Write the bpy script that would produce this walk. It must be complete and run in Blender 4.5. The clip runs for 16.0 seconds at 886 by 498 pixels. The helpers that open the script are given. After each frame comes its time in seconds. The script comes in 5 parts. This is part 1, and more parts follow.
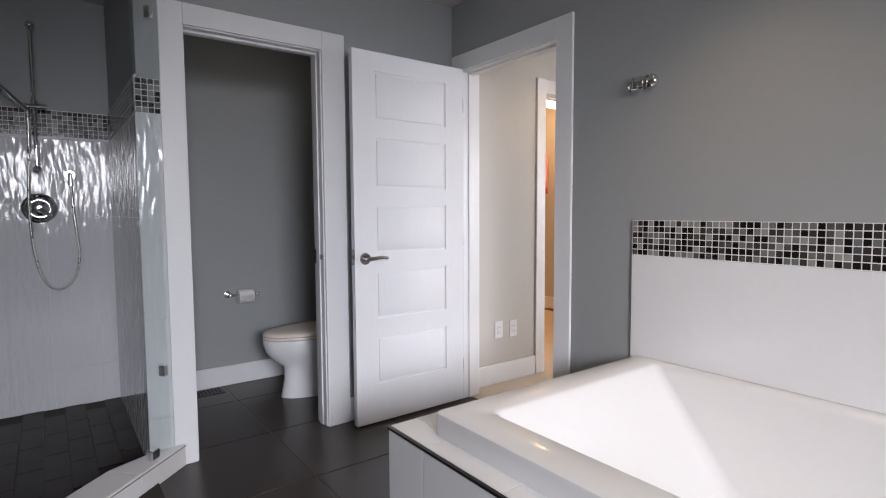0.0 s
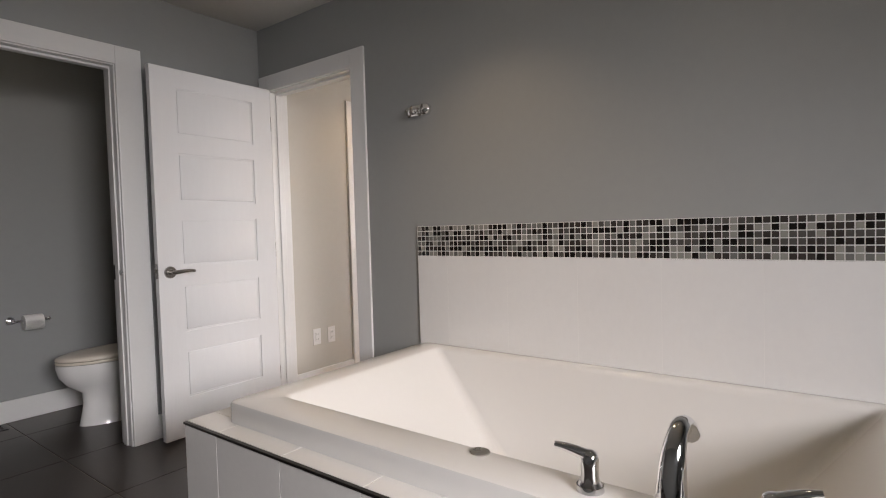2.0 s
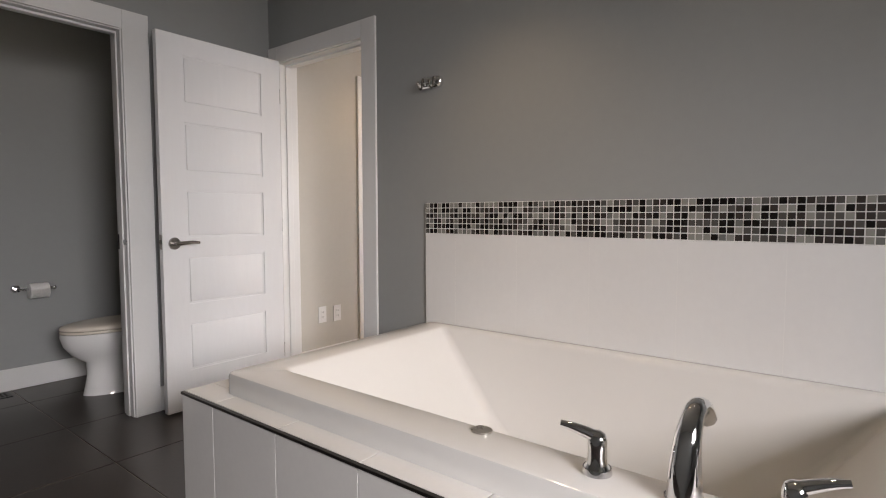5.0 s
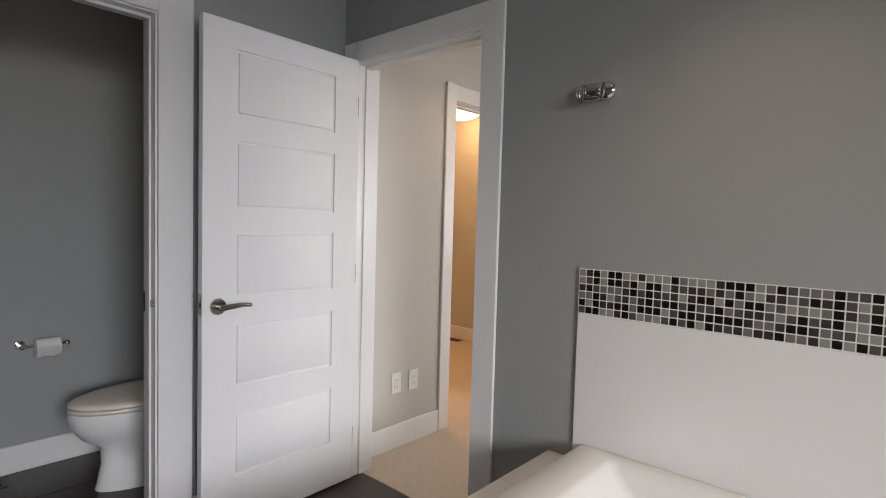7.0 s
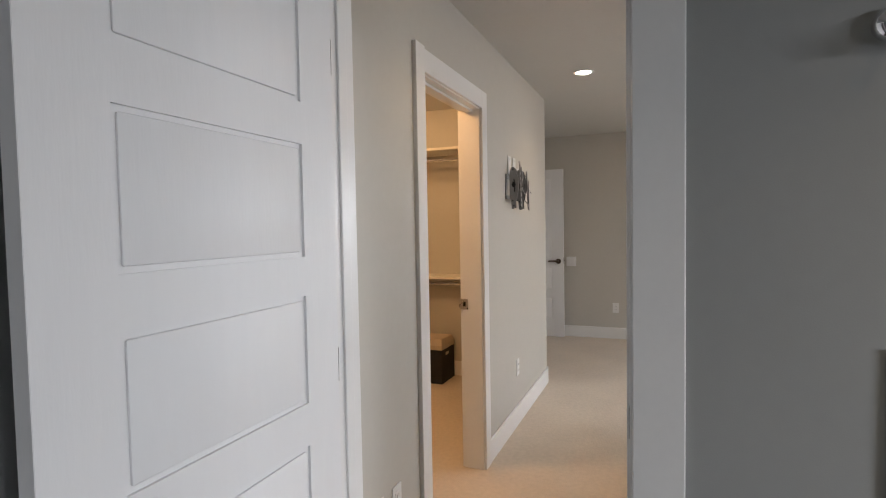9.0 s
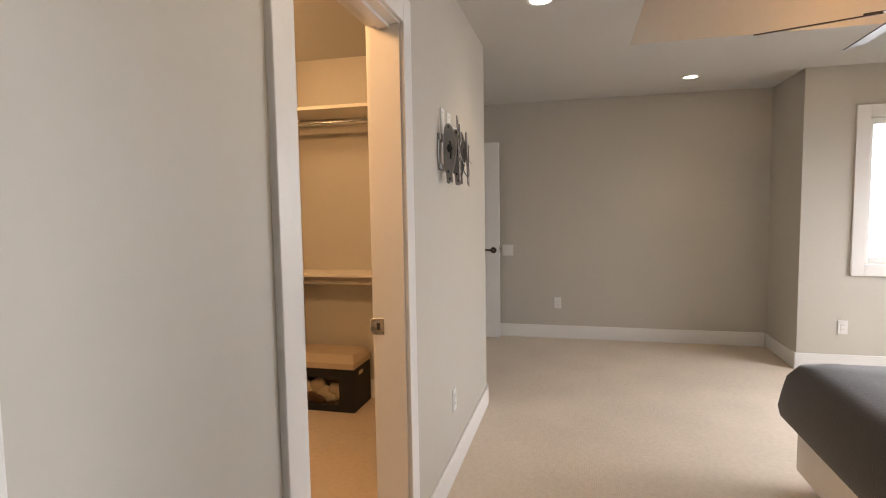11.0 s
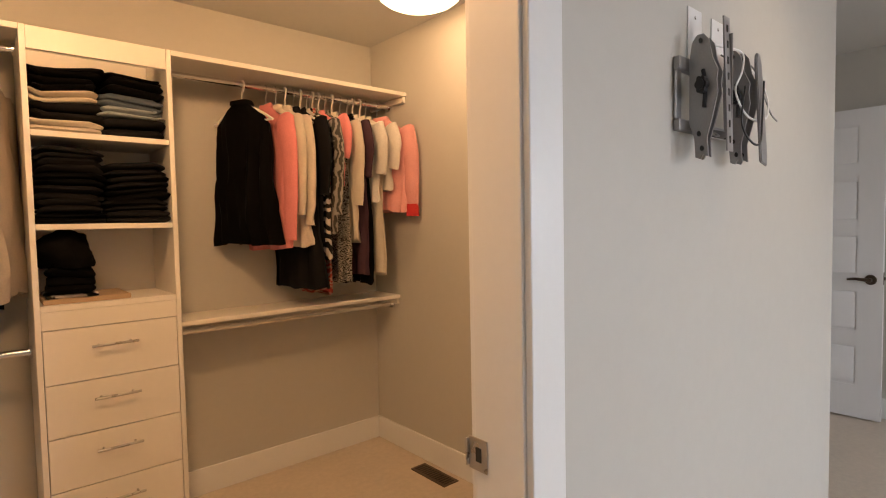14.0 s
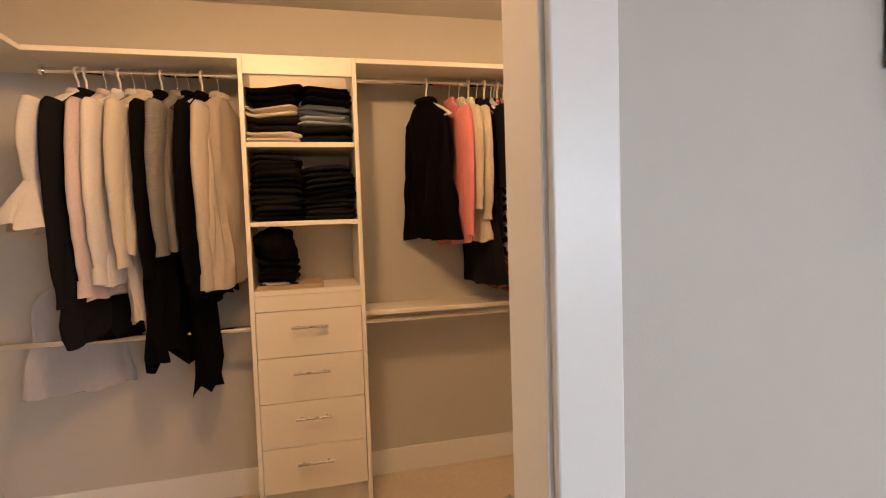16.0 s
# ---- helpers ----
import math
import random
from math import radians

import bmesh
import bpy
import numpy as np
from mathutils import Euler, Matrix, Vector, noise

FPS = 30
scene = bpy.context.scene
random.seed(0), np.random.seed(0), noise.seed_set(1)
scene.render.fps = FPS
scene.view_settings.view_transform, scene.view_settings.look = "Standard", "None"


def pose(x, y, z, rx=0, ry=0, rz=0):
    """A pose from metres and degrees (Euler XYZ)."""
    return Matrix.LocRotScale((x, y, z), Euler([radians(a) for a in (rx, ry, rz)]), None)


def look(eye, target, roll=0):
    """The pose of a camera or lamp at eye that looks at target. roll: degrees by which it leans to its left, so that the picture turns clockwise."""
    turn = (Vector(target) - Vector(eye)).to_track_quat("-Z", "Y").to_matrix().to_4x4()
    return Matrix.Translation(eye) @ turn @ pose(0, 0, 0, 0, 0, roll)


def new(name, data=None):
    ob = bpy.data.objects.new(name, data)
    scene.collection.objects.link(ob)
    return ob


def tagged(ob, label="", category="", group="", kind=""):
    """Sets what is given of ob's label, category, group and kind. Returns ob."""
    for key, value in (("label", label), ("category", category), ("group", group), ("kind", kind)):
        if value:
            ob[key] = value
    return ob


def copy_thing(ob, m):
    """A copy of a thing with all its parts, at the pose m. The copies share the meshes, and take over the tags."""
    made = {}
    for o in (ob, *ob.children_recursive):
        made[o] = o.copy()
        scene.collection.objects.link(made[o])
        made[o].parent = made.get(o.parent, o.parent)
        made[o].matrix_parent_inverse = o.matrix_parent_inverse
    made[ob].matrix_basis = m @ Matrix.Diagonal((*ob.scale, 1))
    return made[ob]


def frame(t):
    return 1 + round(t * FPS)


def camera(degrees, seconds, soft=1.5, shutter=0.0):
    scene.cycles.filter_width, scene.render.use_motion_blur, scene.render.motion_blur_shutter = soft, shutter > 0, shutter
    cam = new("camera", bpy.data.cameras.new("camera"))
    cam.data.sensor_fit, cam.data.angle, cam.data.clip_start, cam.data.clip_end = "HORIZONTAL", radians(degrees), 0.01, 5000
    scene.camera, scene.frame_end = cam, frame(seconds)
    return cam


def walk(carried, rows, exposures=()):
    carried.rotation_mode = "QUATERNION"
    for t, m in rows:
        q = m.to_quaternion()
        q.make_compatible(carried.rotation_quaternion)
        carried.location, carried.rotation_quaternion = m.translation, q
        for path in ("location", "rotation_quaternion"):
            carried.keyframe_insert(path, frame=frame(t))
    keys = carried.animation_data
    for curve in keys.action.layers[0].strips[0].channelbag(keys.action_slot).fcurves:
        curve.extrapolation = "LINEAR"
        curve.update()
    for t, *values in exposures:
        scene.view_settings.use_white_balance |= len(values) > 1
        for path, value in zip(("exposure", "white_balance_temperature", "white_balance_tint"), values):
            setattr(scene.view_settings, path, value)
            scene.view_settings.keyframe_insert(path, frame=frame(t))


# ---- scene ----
cam = camera(79.2, 16.0, soft=1.1)
PATH = [
    (0, (-2.077, -2.69, 1.183), (-0.89, -1.086, 1.043), -0.3),
    (0.5, (-2.09, -2.804, 1.148), (-0.732, -1.34, 1.036), -0.9),
    (1, (-2.114, -2.903, 1.167), (-0.619, -1.578, 1.063), -1.6),
    (1.5, (-2.135, -2.982, 1.174), (-0.53, -1.792, 1.081), -1.2),
    (2, (-2.127, -3.047, 1.13), (-0.529, -1.847, 1.051), -1.6),
    (2.5, (-2.142, -3.096, 1.096), (-0.572, -1.861, 1.008), -2.5),
    (3, (-2.142, -3.149, 1.057), (-0.592, -1.888, 0.965), -3.3),
    (5.5, (-2.0, -2.888, 1.104), (-0.435, -1.65, 0.969), 1.4),
    (6, (-1.903, -2.66, 1.153), (-0.358, -1.397, 1.018), 2.8),
    (6.5, (-1.789, -2.419, 1.218), (-0.277, -1.115, 1.101), 2.7),
    (7, (-1.672, -2.15, 1.286), (-0.178, -0.824, 1.183), 1.6),
    (7.5, (-1.552, -1.84, 1.336), (-0.039, -0.533, 1.261), 0.8),
    (8, (-1.452, -1.515, 1.38), (0.158, -0.333, 1.307), -0.6),
    (8.5, (-1.36, -1.178, 1.387), (0.38, -0.194, 1.306), -1.4),
    (9, (-1.208, -0.909, 1.38), (0.641, -0.152, 1.294), -1.0),
    (9.2, (-1.125, -0.83, 1.375), (0.759, -0.165, 1.288), -1.2),
    (11.3, (-0.056, -0.566, 1.363), (1.879, -0.084, 1.213), -0.9),
    (11.5, (0.051, -0.55, 1.359), (1.971, -0.006, 1.22), -1.1),
    (12, (0.295, -0.524, 1.355), (2.145, 0.227, 1.236), -1.1),
    (12.5, (0.507, -0.507, 1.358), (2.266, 0.436, 1.236), -0.9),
    (13, (0.684, -0.521, 1.353), (2.323, 0.62, 1.238), -1.1),
    (13.5, (0.83, -0.539, 1.354), (2.312, 0.8, 1.245), -1.2),
    (14, (0.96, -0.546, 1.351), (2.268, 0.965, 1.253), -1.1),
    (14.5, (1.061, -0.563, 1.353), (2.178, 1.092, 1.256), -1.2),
    (15, (1.156, -0.564, 1.343), (2.073, 1.21, 1.239), -1.5),
    (15.5, (1.248, -0.557, 1.357), (1.961, 1.309, 1.251), -1.5),
    (16, (1.35, -0.549, 1.357), (1.844, 1.386, 1.248), -1.9),
]
EXPOSURES = [(0.0, 0.28, 6250, 15), (0.5, 0.2, 6350, 15), (1.5, 0.06, 6800, 15), (2.5, -0.03, 7100, 15), (5.5, 0.0, 7000, 15), (7.0, 0.02, 6600, 12), (9.0, -0.14, 6420, 10), (11.3, 0.05, 6800, 12), (12.2, 0.0, 6750, 12), (13.0, 0.05, 6350, 11), (16.0, 0.05, 6100, 11)]
walk(cam, [(t, look(eye, target, roll)) for t, eye, target, roll in PATH], EXPOSURES)

# ---- world and lights ----
world = bpy.data.worlds.new("sky")
scene.world = world
world.use_nodes = True
wn, wl = world.node_tree.nodes, world.node_tree.links
sky = wn.new("ShaderNodeTexSky")
sky.sky_type, sky.sun_disc = "NISHITA", False
sky.sun_elevation, sky.sun_rotation = radians(38), radians(200)
wn["Background"].inputs[1].default_value = 0.12
wl.new(sky.outputs[0], wn["Background"].inputs[0])


def lamp(name, kind, place, target, power, colour, size=0.1, size_y=None, spread=180):
    data = bpy.data.lights.new(name, kind)
    data.energy, data.color = power, colour
    if kind == "AREA":
        data.shape = "RECTANGLE" if size_y else "DISK"
        data.size, data.spread = size, radians(spread)
        if size_y:
            data.size_y = size_y
    elif kind == "SUN":
        data.angle = size
    else:
        data.shadow_soft_size = size
    if kind == "SPOT":
        data.spot_size, data.spot_blend = radians(110), 0.9
    ob = new(name, data)
    ob.matrix_world = look(place, target)
    return ob


DAY, WARM, AMBER = (0.93, 0.945, 1.0), (1.0, 0.74, 0.46), (1.0, 0.53, 0.22)
lamp("sun", "SUN", (0, -8, 9), (0.6, 0, 0), 0.8, (1.0, 0.95, 0.88), radians(12))
lamp("bath_window_light", "AREA", (-2.2, -5.47, 1.75), (-0.5, -0.2, -0.9), 41, DAY, 1.4, 1.0, 76)
lamp("bedroom_window_light", "AREA", (4.9, -3.45, 1.45), (1.0, -2.8, -1.0), 40, DAY, 1.25, 1.2, 130)
# daylight from an added, unseen window, to brighten the hall wall and carpet
lamp("bedroom_side_window_light", "AREA", (3.4, -4.32, 1.45), (2.9, -1.0, -0.9), 62, DAY, 1.9, 1.3, 130)
lamp("closet_light", "POINT", (2.5, 1.36, 2.35), (2.5, 1.36, 0), 9, AMBER, 0.1)
# lamp of an unseen second dome, placed and powered to light the drawers
lamp("closet_light", "POINT", (1.22, 0.78, 2.33), (1.22, 0.78, 0), 52, AMBER, 0.1)

# ---- helpers ----
ORIGIN = {}


def thing(name, at, label, category, group="", kind=""):
    ob = new(name)
    ob.empty_display_size = 0.05
    ob.location = at
    ORIGIN[ob.name] = Vector(at)
    return tagged(ob, label, category, group, kind)


def finish(name, bm, material, smooth=None):
    me = bpy.data.meshes.new(name)
    bmesh.ops.recalc_face_normals(bm, faces=bm.faces)
    bm.to_mesh(me)
    bm.free()
    me.materials.append(material)
    if smooth is not None:
        me.polygons.foreach_set("use_smooth", [True] * len(me.polygons))
        me.set_sharp_from_angle(angle=radians(smooth))
    return me


def part(name, bm, material, parent, label="", smooth=None):
    """One mesh, modelled in the place's coordinates, under a thing or a part."""
    o = ORIGIN[parent.name]
    bm.transform(Matrix.Translation(-o))
    ob = new(name, finish(name, bm, material, smooth))
    ob.parent = parent
    ORIGIN[ob.name] = o
    return tagged(ob, label)


def structure(name, bm, material, label, category, smooth=None, kind="structure"):
    ob = new(name, finish(name, bm, material, smooth))
    ORIGIN[ob.name] = Vector((0, 0, 0))
    return tagged(ob, label, category, kind=kind)


def single(name, bm, material, at, label, category, group="", smooth=None):
    """A thing that is one mesh."""
    bm.transform(Matrix.Translation(-Vector(at)))
    ob = new(name, finish(name, bm, material, smooth))
    ob.location = at
    ORIGIN[ob.name] = Vector(at)
    return tagged(ob, label, category, group)


def box(bm, x0, y0, z0, x1, y1, z1, bevel=0.0, seg=2):
    made = bmesh.ops.create_cube(bm, size=1)["verts"]
    lo, hi = [min(a, b) for a, b in ((x0, x1), (y0, y1), (z0, z1))], [max(a, b) for a, b in ((x0, x1), (y0, y1), (z0, z1))]
    for v in made:
        v.co = [lo[i] + (v.co[i] + 0.5) * (hi[i] - lo[i]) for i in range(3)]
    if bevel:
        edges = list({e for v in made for e in v.link_edges})
        bmesh.ops.bevel(bm, geom=edges, offset=bevel, segments=seg, profile=0.5, affect="EDGES")
    return bm


def boxes(rows, bevel=0.0, seg=2):
    bm = bmesh.new()
    for r in rows:
        box(bm, *r, bevel=bevel, seg=seg)
    return bm


def rod(bm, a, b, r, seg=12, r2=None):
    a, b = Vector(a), Vector(b)
    m = Matrix.Translation((a + b) / 2) @ (b - a).to_track_quat("Z", "Y").to_matrix().to_4x4()
    bmesh.ops.create_cone(bm, cap_ends=True, segments=seg, radius1=r, radius2=r if r2 is None else r2, depth=(b - a).length, matrix=m)
    return bm


def ball(bm, at, r, seg=14, stretch=(1, 1, 1)):
    m = Matrix.Translation(at) @ Matrix.Diagonal((*stretch, 1))
    bmesh.ops.create_uvsphere(bm, u_segments=seg, v_segments=max(6, seg // 2), radius=r, matrix=m)
    return bm


def loft(bm, rings, closed=True, cap=True):
    """Rings of equally many points, joined by faces."""
    rows = [[bm.verts.new(p) for p in ring] for ring in rings]
    n = len(rows[0])
    for a, b in zip(rows, rows[1:]):
        for i in range(n if closed else n - 1):
            j = (i + 1) % n
            bm.faces.new((a[i], a[j], b[j], b[i]))
    if cap and closed:
        bm.faces.new(rows[0][::-1])
        bm.faces.new(rows[-1])
    return bm


def tube(bm, points, r, seg=8):
    """A round tube along points; r is a number or one number for each point."""
    pts = [Vector(p) for p in points]
    rs = [r] * len(pts) if isinstance(r, (int, float)) else r
    side, rings = None, []
    for i, p in enumerate(pts):
        way = (pts[min(i + 1, len(pts) - 1)] - pts[max(i - 1, 0)]).normalized()
        if side is None:
            side = way.orthogonal().normalized()
        side = (side - way * side.dot(way)).normalized()
        up = way.cross(side)
        rings.append([p + rs[i] * (math.cos(a) * side + math.sin(a) * up) for a in (2 * math.pi * k / seg for k in range(seg))])
    return loft(bm, rings)


def curve(points, n=24):
    """Points along a smooth line through the given ones."""
    p = [Vector(q) for q in points]
    p = [2 * p[0] - p[1], *p, 2 * p[-1] - p[-2]]
    out = []
    for i in range(1, len(p) - 2):
        for k in range(n):
            t = k / n
            out.append(0.5 * (2 * p[i] + (p[i + 1] - p[i - 1]) * t + (2 * p[i - 1] - 5 * p[i] + 4 * p[i + 1] - p[i + 2]) * t * t
                              + (3 * p[i] - p[i - 1] - 3 * p[i + 1] + p[i + 2]) * t ** 3))
    return [*out, p[-2]]


# ---- materials ----
def material(name, colour, rough=0.5, metal=0.0, vary=0.06, scale=8.0, bump=0.0, bump_scale=200.0, coat=0.0, sheen=0.0, stretch=(1, 1, 1), each=0.0, gloss=0.5):
    """A base colour that varies at two scales, with a fine relief; each: how far pieces differ from one another."""
    m = bpy.data.materials.new(name)
    m.use_nodes = True
    n, l = m.node_tree.nodes, m.node_tree.links
    b = n["Principled BSDF"]
    b.inputs["Roughness"].default_value, b.inputs["Metallic"].default_value = rough, metal
    b.inputs["Coat Weight"].default_value, b.inputs["Sheen Weight"].default_value = coat, sheen
    b.inputs["Specular IOR Level"].default_value = gloss
    co = n.new("ShaderNodeTexCoord")
    mp = n.new("ShaderNodeMapping")
    mp.inputs["Scale"].default_value = stretch
    l.new(co.outputs["Object"], mp.inputs["Vector"])
    big, fine = n.new("ShaderNodeTexNoise"), n.new("ShaderNodeTexNoise")
    big.inputs["Scale"].default_value, big.inputs["Detail"].default_value = scale, 3
    fine.inputs["Scale"].default_value, fine.inputs["Detail"].default_value = scale * 14, 2
    mean = n.new("ShaderNodeMath")
    mean.operation = "ADD"
    for t in (big, fine):
        l.new(mp.outputs[0], t.inputs["Vector"])
    l.new(big.outputs[0], mean.inputs[0])
    l.new(fine.outputs[0], mean.inputs[1])
    rng = n.new("ShaderNodeMapRange")
    rng.inputs["From Min"].default_value, rng.inputs["From Max"].default_value = 0.6, 1.4
    rng.inputs["To Min"].default_value, rng.inputs["To Max"].default_value = 1 - vary, 1 + vary
    l.new(mean.outputs[0], rng.inputs["Value"])
    value = rng.outputs[0]
    if each:
        info, spread, mul = n.new("ShaderNodeObjectInfo"), n.new("ShaderNodeMapRange"), n.new("ShaderNodeMath")
        spread.inputs["To Min"].default_value, spread.inputs["To Max"].default_value = 1 - each, 1 + each
        mul.operation = "MULTIPLY"
        l.new(info.outputs["Random"], spread.inputs["Value"])
        l.new(spread.outputs[0], mul.inputs[0])
        l.new(value, mul.inputs[1])
        value = mul.outputs[0]
    hue = n.new("ShaderNodeHueSaturation")
    hue.inputs["Color"].default_value = (*colour, 1)
    l.new(value, hue.inputs["Value"])
    l.new(hue.outputs[0], b.inputs["Base Color"])
    rr = n.new("ShaderNodeMapRange")
    rr.inputs["To Min"].default_value, rr.inputs["To Max"].default_value = max(0.02, rough * 0.85), min(1.0, rough * 1.15)
    l.new(big.outputs[0], rr.inputs["Value"])
    l.new(rr.outputs[0], b.inputs["Roughness"])
    if bump:
        g, bp = n.new("ShaderNodeTexNoise"), n.new("ShaderNodeBump")
        g.inputs["Scale"].default_value, g.inputs["Detail"].default_value = bump_scale, 2
        bp.inputs["Strength"].default_value, bp.inputs["Distance"].default_value = bump, 0.002
        l.new(mp.outputs[0], g.inputs["Vector"])
        l.new(g.outputs[0], bp.inputs["Height"])
        l.new(bp.outputs[0], b.inputs["Normal"])
    return m


def mosaic_material(name, island=False):
    m = material(name, (0.2, 0.2, 0.2), 0.12, vary=0.05)
    n, l = m.node_tree.nodes, m.node_tree.links
    src = n.new("ShaderNodeNewGeometry") if island else n.new("ShaderNodeObjectInfo")
    ramp = n.new("ShaderNodeValToRGB")
    ramp.color_ramp.interpolation = "CONSTANT"
    e = ramp.color_ramp.elements
    e[0].color = (0.01, 0.008, 0.007, 1)
    e[1].position, e[1].color = 0.28, (0.045, 0.038, 0.034, 1)
    for at, c in ((0.5, (0.085, 0.08, 0.074)), (0.68, (0.16, 0.16, 0.15)), (0.82, (0.27, 0.265, 0.24))):
        k = e.new(at)
        k.color = (*c, 1)
    l.new(src.outputs["Random Per Island" if island else "Random"], ramp.inputs[0])
    l.new(ramp.outputs[0], n["Principled BSDF"].inputs["Base Color"])
    return m


def wavy_tile(name, colour, deep=0.008):
    """A glossy white tile with a rippled face."""
    m = material(name, colour, 0.09, vary=0.015, scale=3)
    n, l = m.node_tree.nodes, m.node_tree.links
    co, mp, no, bp = (n.new("ShaderNode" + k) for k in ("TexCoord", "Mapping", "TexNoise", "Bump"))
    mp.inputs["Scale"].default_value = (1, 1, 0.28)
    no.inputs["Scale"].default_value, no.inputs["Detail"].default_value = 32, 1
    bp.inputs["Strength"].default_value, bp.inputs["Distance"].default_value = 0.9, deep
    l.new(co.outputs["Object"], mp.inputs["Vector"])
    l.new(mp.outputs[0], no.inputs["Vector"])
    l.new(no.outputs[0], bp.inputs["Height"])
    l.new(bp.outputs[0], n["Principled BSDF"].inputs["Normal"])
    return m


def carpet_material(name, colour):
    m = material(name, colour, 0.95, vary=0.1, scale=2.5, sheen=0.15)
    n, l = m.node_tree.nodes, m.node_tree.links
    co, wv, no, add, bp = (n.new("ShaderNode" + k) for k in ("TexCoord", "TexWave", "TexNoise", "Math", "Bump"))
    wv.inputs["Scale"].default_value, wv.inputs["Distortion"].default_value, wv.inputs["Detail Scale"].default_value = 34, 3.5, 6
    wv.bands_direction = "Y"
    no.inputs["Scale"].default_value = 420
    bp.inputs["Strength"].default_value, bp.inputs["Distance"].default_value = 0.22, 0.003
    for t in (wv, no):
        l.new(co.outputs["Object"], t.inputs["Vector"])
    l.new(wv.outputs["Fac"], add.inputs[0])
    l.new(no.outputs[0], add.inputs[1])
    l.new(add.outputs[0], bp.inputs["Height"])
    l.new(bp.outputs[0], n["Principled BSDF"].inputs["Normal"])
    return m


def glass_material(name, tint=(0.965, 0.988, 0.985)):
    """Clear flat glass: what is behind it, and a mirror gloss that grows at a slant."""
    m = bpy.data.materials.new(name)
    m.use_nodes = True
    n, l = m.node_tree.nodes, m.node_tree.links
    clear, gloss, mix, fres, power = (n.new("ShaderNode" + k) for k in ("BsdfTransparent", "BsdfGlossy", "MixShader", "LayerWeight", "Math"))
    clear.inputs["Color"].default_value = (*tint, 1)
    gloss.inputs["Roughness"].default_value = 0.02
    fres.inputs["Blend"].default_value = 0.5
    power.operation = "MULTIPLY_ADD"
    power.inputs[1].default_value, power.inputs[2].default_value = 0.1, 0.03
    l.new(fres.outputs["Facing"], power.inputs[0])
    l.new(power.outputs[0], mix.inputs[0])
    l.new(clear.outputs[0], mix.inputs[1])
    l.new(gloss.outputs[0], mix.inputs[2])
    l.new(mix.outputs[0], n["Material Output"].inputs[0])
    return m


def glow_material(name, colour, strength):
    m = bpy.data.materials.new(name)
    m.use_nodes = True
    b = m.node_tree.nodes["Principled BSDF"]
    b.inputs["Base Color"].default_value = (0.9, 0.88, 0.84, 1)
    b.inputs["Emission Color"].default_value, b.inputs["Emission Strength"].default_value = (*colour, 1), strength
    return m


def knit_material(name, colour, band, wave_scale, direction="Z", twist=6.0):
    """A cloth with stripes or marl along one axis."""
    m = material(name, colour, 0.9, vary=0.1, scale=14, bump=0.3, bump_scale=320, gloss=0.15)
    n, l = m.node_tree.nodes, m.node_tree.links
    co, wv, ramp = (n.new("ShaderNode" + k) for k in ("TexCoord", "TexWave", "ValToRGB"))
    wv.bands_direction = direction
    wv.inputs["Scale"].default_value, wv.inputs["Distortion"].default_value, wv.inputs["Detail"].default_value = wave_scale, twist, 4
    ramp.color_ramp.elements[0].color, ramp.color_ramp.elements[1].color = (*colour, 1), (*band, 1)
    ramp.color_ramp.elements[0].position, ramp.color_ramp.elements[1].position = 0.42, 0.6
    l.new(co.outputs["Object"], wv.inputs["Vector"])
    l.new(wv.outputs["Fac"], ramp.inputs[0])
    l.new(ramp.outputs[0], n["Principled BSDF"].inputs["Base Color"])
    return m


GREY = material("grey wall paint", (0.33, 0.341, 0.335), 0.55, vary=0.02, scale=2, bump=0.12, bump_scale=320)
GREIGE = material("greige wall paint", (0.53, 0.51, 0.462), 0.55, vary=0.02, scale=2, bump=0.12, bump_scale=320)
CEIL = material("ceiling paint", (0.6, 0.59, 0.565), 0.8, vary=0.02, scale=3, bump=0.2, bump_scale=240)
TRIM = material("white trim paint", (0.78, 0.78, 0.77), 0.32, vary=0.015, scale=4, bump=0.04, bump_scale=120)
DOORPAINT = material("white door paint", (0.78, 0.785, 0.79), 0.5, vary=0.015, scale=3, bump=0.12, bump_scale=160, stretch=(1, 1, 0.15))
ACRYLIC = material("white acrylic", (0.75, 0.738, 0.712), 0.1, vary=0.008, scale=2)
TILE = wavy_tile("white wavy tile", (0.64, 0.64, 0.645), 0.007)
TUBTILE = wavy_tile("white smooth wavy tile", (0.78, 0.775, 0.765), 0.0015)
DECKTILE = material("white deck tile", (0.76, 0.745, 0.72), 0.16, vary=0.02, scale=4, each=0.02)
GROUT = material("light grout", (0.78, 0.77, 0.75), 0.9, vary=0.05, scale=30)
DARKGROUT = material("brown grey grout", (0.42, 0.36, 0.3), 0.9, vary=0.1, scale=30)
FLOORTILE = material("dark brown floor tile", (0.036, 0.028, 0.024), 0.32, vary=0.16, scale=5, bump=0.12, bump_scale=60, each=0.08)
SHOWERTILE = material("dark brown shower tile", (0.022, 0.016, 0.013), 0.5, vary=0.15, scale=6, bump=0.12, bump_scale=60, each=0.12, gloss=0.25)
SHOWERGROUT = material("dark brown grout", (0.028, 0.021, 0.017), 0.9, vary=0.1, scale=30)
EDGE = material("bronze edge trim", (0.05, 0.045, 0.04), 0.35, metal=0.8)
MOSAIC, MOSAICREST = mosaic_material("glass mosaic"), mosaic_material("glass mosaic run", True)
CARPET = carpet_material("ribbed beige carpet", (0.6, 0.51, 0.41))
CHROME = material("chrome", (0.82, 0.82, 0.83), 0.06, metal=1.0, vary=0.02)
